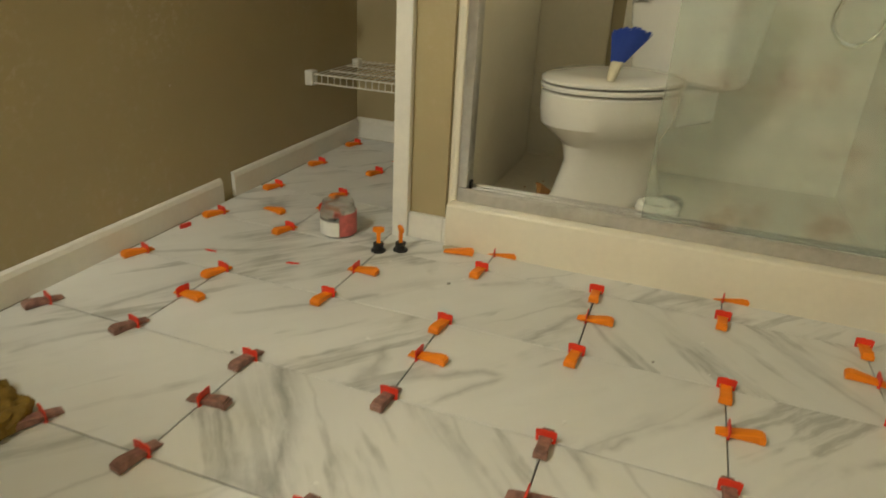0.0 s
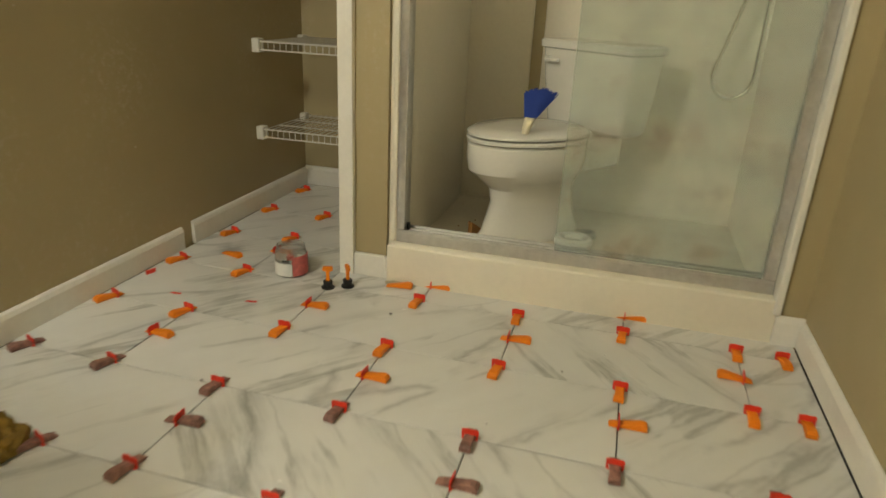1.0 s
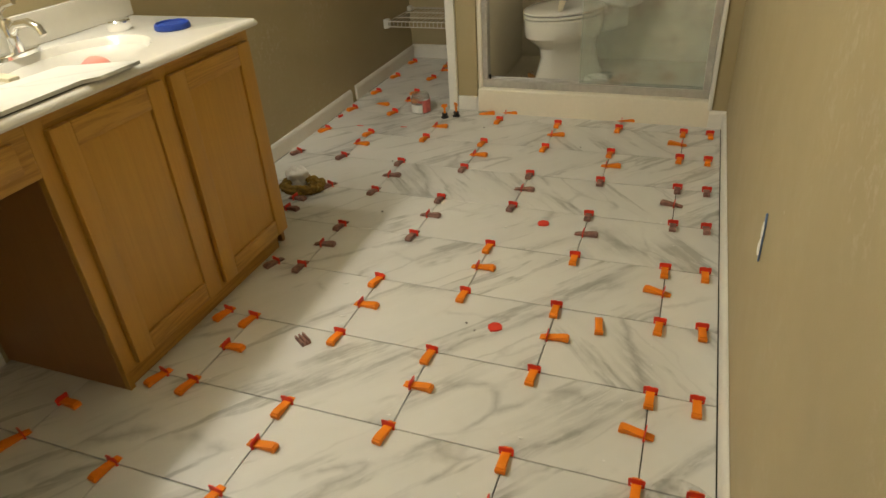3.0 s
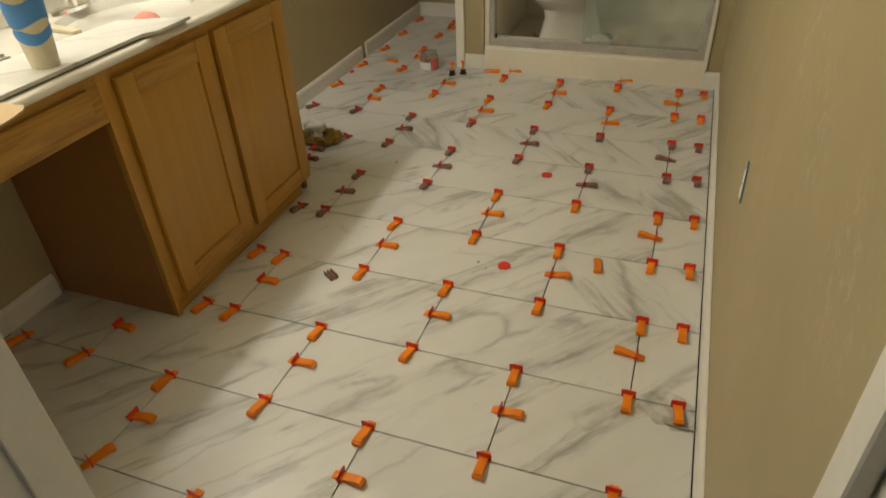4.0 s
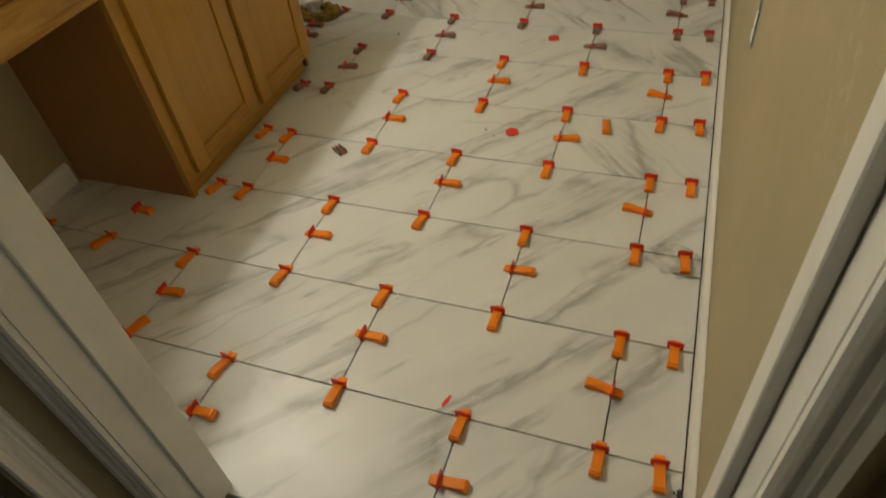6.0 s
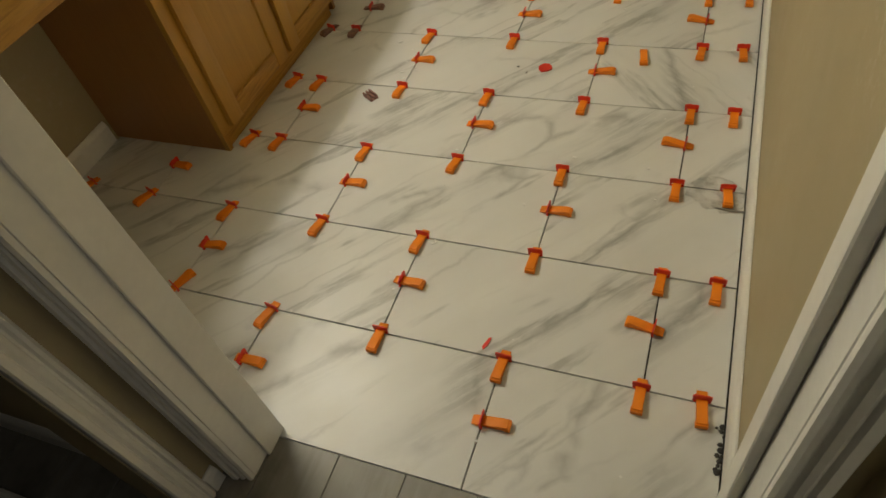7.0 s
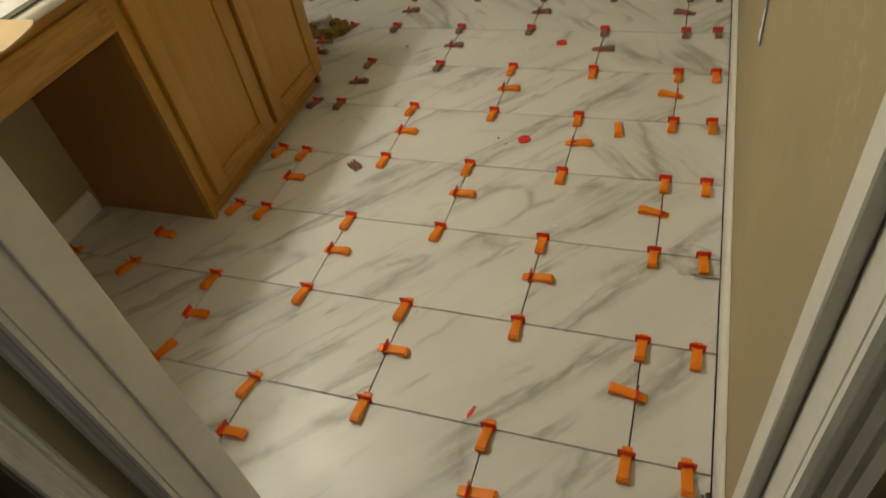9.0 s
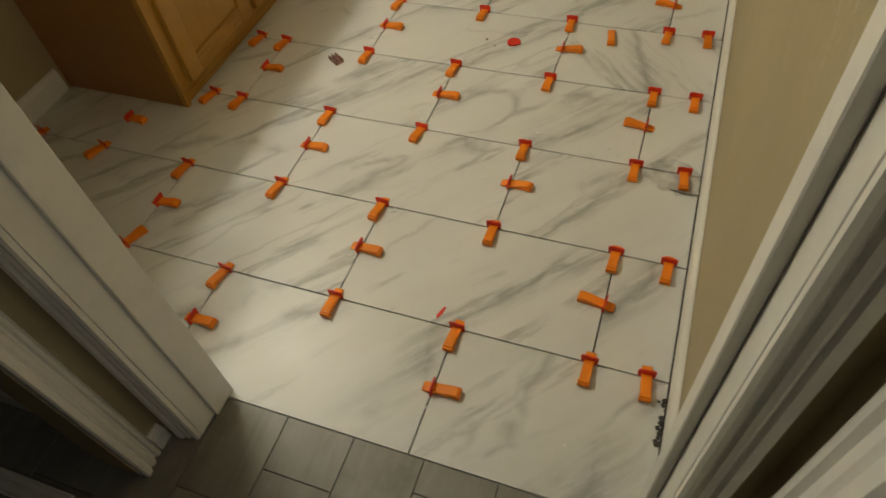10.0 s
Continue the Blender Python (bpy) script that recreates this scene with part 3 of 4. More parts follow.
shim = thing("wood_shim", (-0.262, 3.60, 0.046), "brown wooden shim leaning on the toilet foot", "shim", turn=62)
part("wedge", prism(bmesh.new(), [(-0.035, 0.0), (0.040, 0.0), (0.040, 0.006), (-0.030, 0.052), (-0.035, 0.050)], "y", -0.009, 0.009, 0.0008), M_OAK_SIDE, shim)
gasket = thing("rubber_gasket", (0.142, 3.705, 0.046), "dark rubber gasket lying in the shower pan", "gasket", turn=20)
part("ring", loft(bmesh.new(), [[((0.030 + 0.011 * math.cos(2 * math.pi * k / 8)) * math.cos(2 * math.pi * i / 20), (0.030 + 0.011 * math.cos(2 * math.pi * k / 8)) * math.sin(2 * math.pi * i / 20), 0.016 + 0.015 * math.sin(2 * math.pi * k / 8)) for k in range(8)] for i in range(21)], False), M_STEEL, gasket)
for x, y, r in ((-0.315, 3.72, 0.006), (-0.300, 3.755, 0.004), (-0.345, 3.66, 0.004), (-0.24, 3.50, 0.003)):
    bit = thing("grit_crumb", (x, y, 0.0455), "brown crumb lying in the shower pan", "crumb", "crumbs in the shower pan")
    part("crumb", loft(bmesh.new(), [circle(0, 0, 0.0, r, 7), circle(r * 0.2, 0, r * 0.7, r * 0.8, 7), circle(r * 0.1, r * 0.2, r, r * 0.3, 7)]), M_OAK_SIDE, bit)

# a small blue hand brush on the toilet lid
brush = thing("hand_brush", (-0.088, 3.462, 0.469), "bone handled brush with blue fanned bristles", "brush", turn=-8)
part("handle", loft(bmesh.new(), [circle(0, 0, 0.0, 0.012, 14), circle(0.002, 0.01, 0.02, 0.016, 14), circle(0.004, 0.02, 0.04, 0.013, 14, 0.017), circle(0.006, 0.026, 0.052, 0.010, 14, 0.020)]), M_BONE, brush)
bm = bmesh.new()
for i in range(240):
    a, d = random.uniform(-1, 1), random.uniform(-1, 1)
    p0 = Vector((0.006 + 0.018 * a, 0.027 + 0.008 * d, 0.05))
    p1 = p0 + Vector((0.034 * a + 0.022, 0.03 + 0.02 * d, 0.088 + random.uniform(-0.008, 0.008) - 0.012 * a * a))
    s = Vector((0.0016, 0.0, 0))
    t = Vector((0, 0.0016, 0))
    vs = [bm.verts.new(p) for p in (p0 - s, p0 + s, p0 + t, p1 - s, p1 + s, p1 + t)]
    for q in ((0, 1, 4, 3), (1, 2, 5, 4), (2, 0, 3, 5), (3, 4, 5)):
        bm.faces.new([vs[k] for k in q])
part("bristles", bm, M_BRISTLE, brush, "blue fanned bristles", False)

hose = thing("shower_hose", (0, 0, 0), "looped flexible chrome shower hose", "shower hose")
loop = [(0.588 + 0.072 * math.cos(radians(a)), 3.99, 0.662 + 0.088 * math.sin(radians(a))) for a in range(180, 361, 15)]
part("hose", tube(bmesh.new(), [(0.625, 3.98, 1.3), (0.590, 3.985, 0.95), (0.545, 3.99, 0.77)] + loop + [(0.661, 3.99, 0.78), (0.660, 3.985, 1.0), (0.655, 3.98, 1.3)], 0.0085, 10), M_CHROME, hose)
part("bracket", boxes((0.60, 0.68, 3.975, YB - 0.012, 1.29, 1.33), bevel=0.008, seg=2), M_CHROME, hose)

# ------------------------------------------------------------------ alcove shelves


wire_data = {}


def wire_shelf(z):
    y0, y1, x0, x1 = 3.70, YB - 0.008, XL + 0.03, -0.612
    s = thing("wire_shelf", (0, 0, 0), "white vinyl coated wire closet shelf", "shelf", "closet shelves")
    for y, dz in ((y0, 0.0), (y0, -0.032), (y0 + 0.13, -0.004), (y0 + 0.27, -0.004), (y1 - 0.01, -0.004)):
        part("rod", tube(bmesh.new(), [(x0, y, z + dz), (x1, y, z + dz)], 0.0032, 6), M_WIRE, s)
    x = x0 + 0.012
    while x < x1:
        if "wire" not in wire_data:
            wire_data["wire"] = mesh_of("wire", tube(bmesh.new(), [(0, y0, -0.032), (0, y0, 0.002), (0, y1, 0.002)], 0.0019, 5), M_WIRE)
        w = new("cross_wire", wire_data["wire"])
        w.location, w.parent = (x, 0, z), s
        x += 0.0262
    part("end_bracket", boxes((XL + 0.001, XL + 0.034, y0 - 0.012, y0 + 0.030, z - 0.042, z + 0.012), bevel=0.003), M_WIRE, s, "white plastic end bracket")
    part("wall_clip", boxes((XL + 0.001, XL + 0.03, y1 - 0.04, y1, z - 0.02, z + 0.01), bevel=0.003), M_WIRE, s)
    return s


for z in (0.338, 0.686, 1.04):
    wire_shelf(z)

# ------------------------------------------------------------------ vanity
VX, VN, VF = -0.757, 0.830, 1.678     # face plane, near side, far side
vanity = thing("vanity_cabinet", (0, 0, 0), "honey oak vanity cabinet with two raised panel doors", "cabinet")
# The knee space shade is put into the colour of these panels.
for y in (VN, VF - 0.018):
    part("side_panel", boxes((XL + 0.001, VX - 0.020, y, y + 0.018, 0.0, 0.797), bevel=0.001), M_OAK_SIDE, vanity, "oak veneer side with shade in its colour")
part("bottom", boxes((XL + 0.001, VX - 0.020, VN + 0.018, VF - 0.018, 0.09, 0.11)), M_OAK, vanity)
part("toe_kick", boxes((VX - 0.028, VX - 0.012, VN + 0.019, VF - 0.055, 0.0, 0.0575), bevel=0.001), M_OAK_H, vanity, "dusty oak toe kick")
part("toe_end", boxes((VX - 0.019, VX - 0.001, VN, VN + 0.018, 0.0, 0.0575)), M_OAK, vanity)
for y0, y1 in ((VN, VN + 0.05), (1.240, 1.289), (VF - 0.05, VF)):
    part("stile", boxes((VX - 0.020, VX, y0, y1, 0.058, 0.797), bevel=0.001), M_OAK, vanity)
for z0, z1 in ((0.058, 0.095), (0.745, 0.797)):
    for y0, y1 in ((VN + 0.05, 1.240), (1.289, VF - 0.05)):
        part("rail", boxes((VX - 0.020, VX, y0, y1, z0, z1)), M_OAK_H, vanity)


def panel_door(y0, y1, z0, z1):
    """A framed cabinet door with a shallow sunk panel and routed outer edge."""
    x, w = VX + 0.001, 0.062
    d = part("door", boxes((x, x + 0.010, y0 + w - 0.006, y1 - w + 0.006, z0 + w - 0.006, z1 - w + 0.006)), M_OAK, vanity, "honey oak door with sunk panel")
    for a, b in ((y0, y0 + w), (y1 - w, y1)):
        part("door_stile", boxes((x, x + 0.019, a, b, z0, z1), bevel=0.004, seg=2), M_OAK, d)
    for a, b in ((z0, z0 + w), (z1 - w, z1)):
        part("door_rail", boxes((x, x + 0.0185, y0 + w, y1 - w, a, b), bevel=0.004, seg=2), M_OAK_H, d)
    inner = bmesh.new()
    a0, a1, b0, b1 = y0 + w + 0.018, y1 - w - 0.018, z0 + w + 0.018, z1 - w - 0.018
    loft(inner, [[(x + 0.0102, u, v) for u, v in ((a0 - 0.016, b0 - 0.016), (a1 + 0.016, b0 - 0.016), (a1 + 0.016, b1 + 0.016), (a0 - 0.016, b1 + 0.016))],
                 [(x + 0.0150, u, v) for u, v in ((a0, b0), (a1, b0), (a1, b1), (a0, b1))]])
    part("raised_panel", inner, M_OAK, d)


panel_door(0.873, 1.250, 0.070, 0.759)
panel_door(1.279, 1.656, 0.070, 0.759)

apron = thing("knee_drawer", (0, 0, 0), "oak drawer front spanning the open knee space", "drawer")
part("front", boxes((VX - 0.020, VX, 0.02, VN, 0.660, 0.797), bevel=0.001), M_OAK_H, apron)
part("drawer_face", boxes((VX + 0.001, VX + 0.014, 0.16, VN - 0.045, 0.690, 0.762), bevel=0.003, seg=2), M_OAK_H, apron)
part("box", boxes((XL + 0.2, VX - 0.021, 0.03, VN - 0.002, 0.68, 0.76)), M_OAK, apron)

# countertop with a moulded oval basin
counter = thing("countertop", (0, 0, 0), "cream cultured marble countertop with moulded oval basin", "countertop")
bm = bmesh.new()
CX0, CX1, CY0, CY1, CZ = XL + 0.001, -0.722, 0.02, 1.700, 0.821
SX, SY, RX, RY = -0.985, 1.22, 0.165, 0.225
n = 48


def edge_point(t):
    """Where the ray at angle t from the basin's middle leaves the slab."""
    c, s = math.cos(t), math.sin(t)
    k = min(((CX1 if c > 0 else CX0) - SX) / c if abs(c) > 1e-6 else 9, ((CY1 if s > 0 else CY0) - SY) / s if abs(s) > 1e-6 else 9)
    return SX + k * c, SY + k * s


angles = sorted([2 * math.pi * i / n for i in range(n)] + [math.atan2(y - SY, x - SX) % (2 * math.pi) for x in (CX0, CX1) for y in (CY0, CY1)])
outer = [edge_point(t) for t in angles]
ring = lambda f, z: [(SX + RX * f * math.cos(t), SY + RY * f * math.sin(t), z) for t in angles]
loft(bm, [[(SX + (x - SX) * 0.99, SY + (y - SY) * 0.995, CZ - 0.023) for x, y in outer], [(x, y, CZ - 0.017) for x, y in outer], [(SX + (x - SX) * 0.992, SY + (y - SY) * 0.996, CZ - 0.009) for x, y in outer],
          [(SX + (x - SX) * 0.965, SY + (y - SY) * 0.985, CZ - 0.002) for x, y in outer], [(SX + (x - SX) * 0.93, SY + (y - SY) * 0.972, CZ) for x, y in outer], ring(1.02, CZ), ring(1.0, CZ - 0.004),
          ring(0.93, CZ - 0.03), ring(0.80, CZ - 0.08), ring(0.55, CZ - 0.115), ring(0.2, CZ - 0.125)])
part("slab", bm, M_COUNTER, counter)
part("backsplash", boxes((XL + 0.001, XL + 0.020, 0.02, 1.700, CZ + 0.0005, CZ + 0.09), bevel=0.004, seg=2), M_COUNTER, counter)
part("drain", lathe(bmesh.new(), [(0.022, CZ - 0.1245), (0.022, CZ - 0.121), (0.016, CZ - 0.120)], 20, SX, SY), M_CHROME, counter, "chrome drain")

faucet = thing("faucet", (-1.165, 1.19, CZ + 0.001), "chrome single lever bathroom faucet", "faucet")
part("base_plate", loft(bmesh.new(), [circle(0, 0, 0, 0.075, 28, 0.026), circle(0, 0, 0.010, 0.073, 28, 0.025), circle(0, 0, 0.013, 0.066, 28, 0.020)]), M_CHROME, faucet)
part("body", lathe(bmesh.new(), [(0.023, 0.012), (0.021, 0.05), (0.020, 0.085), (0.014, 0.098)], 20), M_CHROME, faucet)
part("spout", tube(bmesh.new(), [(0.0, 0, 0.055), (0.04, 0, 0.085), (0.085, 0, 0.092), (0.115, 0, 0.08), (0.125, 0, 0.06)], 0.012, 12), M_CHROME, faucet)
part("lever", tube(bmesh.new(), [(0, 0, 0.097), (-0.008, 0, 0.115), (0.02, 0, 0.135), (0.06, 0, 0.145)], 0.007, 10), M_CHROME, faucet)

# a marble tile offcut on the counter, the cup, lid, sponge and cardboard
offcut = thing("tile_offcut", (0, 0, CZ + 0.0045), "cut marble tile lying on the countertop", "tile")
part("tile", prism(bmesh.new(), [(-0.738, 0.40), (-0.738, 1.00), (-0.714, 1.035), (-0.714, 1.17), (-0.90, 1.09), (-0.97, 0.40)], "z", 0.0, 0.009, 0.0008), M_TILE, offcut)
# Dark layer that puts the tile's dark edge and the gap's shadow into colour.
part("tile_back", prism(bmesh.new(), [(-0.742, 0.402), (-0.742, 0.998), (-0.742, 1.08), (-0.90, 1.08), (-0.965, 0.402)], "z", -0.0042, -0.0003), M_MORTAR, offcut, "dark tile edge and shadow gap as one layer")
strip = thing("metal_straightedge", (0, 0, CZ + 0.001), "grey aluminium straightedge lying beside the cut tile", "straightedge")
part("bar", prism(bmesh.new(), [(-1.006, 0.36), (-0.979, 0.36), (-0.946, 0.78), (-0.973, 0.78)], "z", 0.0, 0.012, 0.001), M_ALU, strip)
part("rib", prism(bmesh.new(), [(-1.002, 0.362), (-0.996, 0.362), (-0.963, 0.778), (-0.969, 0.778)], "z", 0.0121, 0.018, 0.0008), M_ALU, strip)
batten = thing("wood_strip", (-1.01, 1.005, CZ + 0.001), "yellowed wooden strip lying behind the cut tile", "wood strip", turn=-8)
part("strip", boxes((-0.075, 0.060, -0.014, 0.014, 0.0, 0.010), bevel=0.001), M_BONE, batten)
cup = thing("paper_cup", (-0.797, 0.748, CZ + 0.0140), "tall foam cup with blue wave print", "cup")
part("body", lathe(bmesh.new(), [(0.030, 0.0), (0.031, 0.004), (0.036, 0.06), (0.044, 0.155), (0.0455, 0.158), (0.044, 0.160), (0.040, 0.158), (0.034, 0.06), (0.029, 0.008)], 32), M_CUP, cup)
bm = bmesh.new()
for z0, z1, ph in ((0.062, 0.085, 0.0), (0.100, 0.152, 1.4)):
    rings = []
    for f in (0.0, 1.0):
        pts = []
        for i in range(40):
            a = 2 * math.pi * i / 40
            z = (z0 + 0.008 * math.sin(2 * a + ph)) if f == 0 else min(0.153, z1 + 0.006 * math.sin(3 * a + ph))
            r = 0.0312 + (0.0446 - 0.0312) * z / 0.155 + 0.0008
            pts.append((r * math.cos(a), r * math.sin(a), z))
        rings.append(pts)
    loft(bm, rings, False)
part("print", bm, M_CUPBLUE, cup, "blue wave print")
lid = thing("jar_lid", (-0.915, 1.535, CZ + 0.001), "blue plastic lid lying on the countertop", "lid")
part("cap", lathe(bmesh.new(), [(0.052, 0.0), (0.054, 0.004), (0.052, 0.016), (0.047, 0.018), (0.045, 0.012), (0.02, 0.012)], 36), M_BLUE, lid)
can = thing("metal_tin", (-1.09, 1.50, CZ + 0.001), "round chrome tin on the countertop", "tin")
part("body", lathe(bmesh.new(), [(0.034, 0), (0.036, 0.003), (0.036, 0.026), (0.033, 0.030), (0.02, 0.031)], 30), M_CHROME, can)
sponge = thing("scrub_ball", (-0.885, 1.185, CZ - 0.018), "coral coloured round scrubber in the basin", "scrubber")
bm = bmesh.new()
bmesh.ops.create_icosphere(bm, subdivisions=3, radius=0.038)
for v in bm.verts:
    v.co *= 1 + 0.06 * noise.noise(v.co * 60)
    v.co.z *= 0.8
part("ball", bm, M_SPONGE, sponge)
card = thing("cardboard_scrap", (0, 0, CZ + 0.0170), "torn brown cardboard sheet on the countertop edge", "cardboard")
front = [(-0.585 + 0.003 * math.sin(9 * i), 0.13 + 0.024 * i + 0.004 * math.cos(7 * i)) for i in range(13)]
tip = [(-0.592, 0.470), (-0.606, 0.512), (-0.622, 0.530), (-0.70, 0.530), (-0.80, 0.525), (-0.93, 0.520)]
part("sheet", prism(bmesh.new(), front + tip + [(-0.93, 0.13)], "z", 0.0, 0.004), M_CARD, card)
torn = [(-0.578 + 0.006 * math.sin(13 * i), 0.13 + 0.024 * i) for i in range(12)]
part("torn_layer", prism(bmesh.new(), torn + [(-0.70, 0.40), (-0.72, 0.13)], "z", -0.0032, -0.0004), M_CARD, card, "ragged lower cardboard layer")

# ------------------------------------------------------------------ things on the walls
chip = thing("wall_chip", (XR - 0.001, 1.212, 0.507), "peeled vertical paint chip showing white and blue", "paint chip")
part("blue_tape", prism(bmesh.new(), [(-0.012, -0.052), (-0.004, -0.040), (0.004, -0.012), (0.009, 0.02), (0.011, 0.052), (0.006, 0.056), (-0.002, 0.034), (-0.006, 0.004), (-0.013, -0.038)], "x", -0.0034, 0.0), M_TAPE, chip, "blue tape edge")
for z0, z1, f in ((-0.040, -0.004, 1.0), (0.0, 0.036, 0.8)):
    flap = lambda z, k: [(-0.0035, 0.10 * z - 0.009 * k, z), (-0.0036 - 0.004 * f * k, 0.10 * z + 0.001 * k, z), (-0.0035, 0.10 * z + 0.008 * k, z)]
    part("filler", loft(bmesh.new(), [flap(z0, 0.6), flap(z0 + 0.008, 1.0), flap(z1 - 0.010, 1.05), flap(z1, 0.5)]), M_LABEL, chip)

strike = thing("strike_plate", (-0.117, -0.010, 0.966), "worn brass strike plate on the door jamb", "strike plate")
outline = [(-0.034, -0.030), (-0.026, -0.036), (0.010, -0.036), (0.0215, -0.026), (0.0215, 0.026), (0.010, 0.036), (-0.026, 0.036), (-0.034, 0.030)]
part("plate", prism(bmesh.new(), outline, "x", 0.0, 0.0016, 0.0005), M_BRASS, strike)
part("lip", prism(bmesh.new(), [(0.0005, 0.0217), (0.0018, 0.0217), (0.0016, 0.027), (0.0005, 0.0300)], "z", -0.022, 0.020), M_BRASS, strike)
# The hole's shade is a dark disc laid on the uncut plate.
part("latch_hole", prism(bmesh.new(), [(0.001 + 0.009 * math.cos(radians(a)) - 0.009, 0.013 * math.sin(radians(a))) for a in range(0, 360, 30)], "x", 0.0017, 0.0021), M_BRONZE, strike, "dark disc for the shaded latch opening")
for z in (-0.027, 0.027):
    part("screw", lathe(bmesh.new(), [(0.004, 0.0), (0.003, 0.0012)], 12, 0, 0), M_STEEL, strike).matrix_basis = pose(0.0017, -0.008, z, 0, 90, 0)

latch = thing("door_hinge", (0.760, 0.023, 1.06), "dark bronze door hinge on the jamb edge", "hinge")
for z in (0.0, 0.055):
    part("knuckle", boxes((-0.009, 0.009, 0.0, 0.062, z, z + 0.030), bevel=0.003), M_BRONZE, latch)
part("pin", tube(bmesh.new(), [(0, 0.055, -0.004), (0, 0.055, 0.09)], 0.004, 8), M_BRONZE, latch)

# ------------------------------------------------------------------ things on the floor
P = 0.305


def wedge_mesh(material, name, push=0.0):
    """A levelling wedge: thick end towards -y, thin end past the tab; push: how far it is driven through."""
    bm = bmesh.new()
    o = [(-0.060, 0.002), (0.022, 0.002), (0.022, 0.0050), (0.012, 0.0070), (-0.046, 0.0190), (-0.058, 0.0185)]
    prism(bm, [(u + push, v) for u, v in o], "x", -0.0108, 0.0108, 0.0010)
    box(bm, -0.0125, 0.0125, -0.0625 + push, -0.0500 + push, 0.002, 0.0150, 0.0014)
    box(bm, -0.0122, 0.0122, 0.006 + push, 0.014 + push, 0.002, 0.0065, 0.0010)
    for v in (-0.040, -0.030, -0.020):
        box(bm, -0.0095, 0.0095, v + push, v + push + 0.0022, 0.006, 0.0086 - 0.205 * (v + 0.010) + 0.0012, 0.0004)
    return mesh_of(name, bm, material)


def tab_mesh():
    """The clip: a thin foot in the joint and an upright frame that the wedge passes through."""
    bm = bmesh.new()
    box(bm, -0.0180, -0.0130, -0.0011, 0.0011, 0.0005, 0.0105)
    box(bm, 0.0130, 0.0180, -0.0011, 0.0011, 0.0005, 0.0105)
    prism(bm, [(-0.0185, 0.0100), (0.0185, 0.0100), (0.0188, 0.0225), (0.0120, 0.0252), (0.0040, 0.0238), (-0.0050, 0.0256), (-0.0188, 0.0228)], "y", -0.0013, 0.0013)
    box(bm, -0.0165, 0.0165, -0.0030, 0.0030, 0.0004, 0.0016)
    return mesh_of("tab", bm, M_RED)


W_ORANGE, W_BROWN, TAB = wedge_mesh(M_ORANGE, "wedge_orange"), wedge_mesh(M_BROWN, "wedge_brown", 0.010), tab_mesh()


def make_clip(mesh, words):
    root = thing("leveling_clip", (0, 0, 0.0), words, "leveling clip", "tile leveling clips on the floor joints")
    for nm, me in (("tab", TAB), ("wedge", mesh)):
        ob = new(nm, me)
        ob.parent = root
    return root


first = {"o": make_clip(W_ORANGE, "red clip with orange wedge on a tile joint"), "b": make_clip(W_BROWN, "red clip with mortar-browned wedge on a tile joint")}
used = set()


def put_clip(x, y, turn, brown):
    key = "b" if brown else "o"
    turn += random.uniform(-4, 4)
    m = pose(x + random.uniform(-0.004, 0.004), y + random.uniform(-0.003, 0.003), 0.0, 0, 0, turn)
    if key not in used:
        used.add(key)
        first[key].matrix_basis = m
    else:
        copy_thing(first[key], m)


def is_brown(k, j):
    return 6.4 < j < 8.1 or (4.9 < j < 6.1 and k < -1.5) or (5.9 < j < 6.1 and k < -0.5)


for j in range(1, 11):
    for k in range(-2, 3):
        if (k, j) in ((-2, 10),):
            continue
        put_clip(P * k, P * j, 158 if (k, j) == (-2, 1) else -5 if k < 0 else -3 * (2 - k) / 2, is_brown(k, j))
    put_clip(0.728, P * j + 0.004, 2, is_brown(2, j))
for j in range(0, 11):
    for k in range(-2, 3):
        if (j + k) % 2 == 0 or (j == 0 and k == -2):
            continue
        flip = k == 2
        put_clip(P * k, P * (j + 0.5) - (0.045 if j == 10 else 0.0), (-97 if flip else 90), is_brown(k, j + 0.5))
for x, y, turn, brown in ((-1.165, 0.61, -16, False), (-0.92, 0.61, -16, False), (-0.915, 0.735, 82, False), (-0.712, 0.915, -12, False), (-0.71, 1.22, -12, False), (-0.715, 1.525, -14, True),
                          (-0.83, 2.135, -20, True), (-0.92, 1.985, 84, True), (-0.90, 1.90, 80, True), (-0.915, 2.44, -16, True), (-1.16, 2.44, -18, True), (-0.915, 2.60, 84, False),
                          (-0.915, 2.745, -16, False), (-1.168, 2.75, -18, False), (-0.915, 3.055, -18, False), (-1.17, 3.07, -18, False), (-0.913, 3.245, 84, False), (-0.92, 3.40, -14, False),
                          (-1.16, 3.37, -18, False), (-0.92, 3.68, -16, False), (-1.165, 3.68, -18, False), (-1.168, 4.00, -16, False), (-0.914, 3.96, -14, False), (-0.908, 3.84, 84, False)):
    put_clip(x, y, turn, brown)

for x, y, turn in ((0.439, 1.482, 8), (-1.055, 3.165, 74), (-0.42, 3.118, 98)):
    w = thing("loose_wedge", (x, y, 0.0), "loose orange plastic wedge lying on the tile", "wedge", "loose wedges", turn=turn)
    ob = new("wedge", W_ORANGE)
    ob.parent = w


def scrap(x, y, pts, turn, material, label, h=0.002):
    s = thing("plastic_scrap", (x, y, 0.0005), label, "scrap", "plastic scraps on the tile", turn=turn)
    part("chip", prism(bmesh.new(), pts, "z", 0.0, h), material, s)


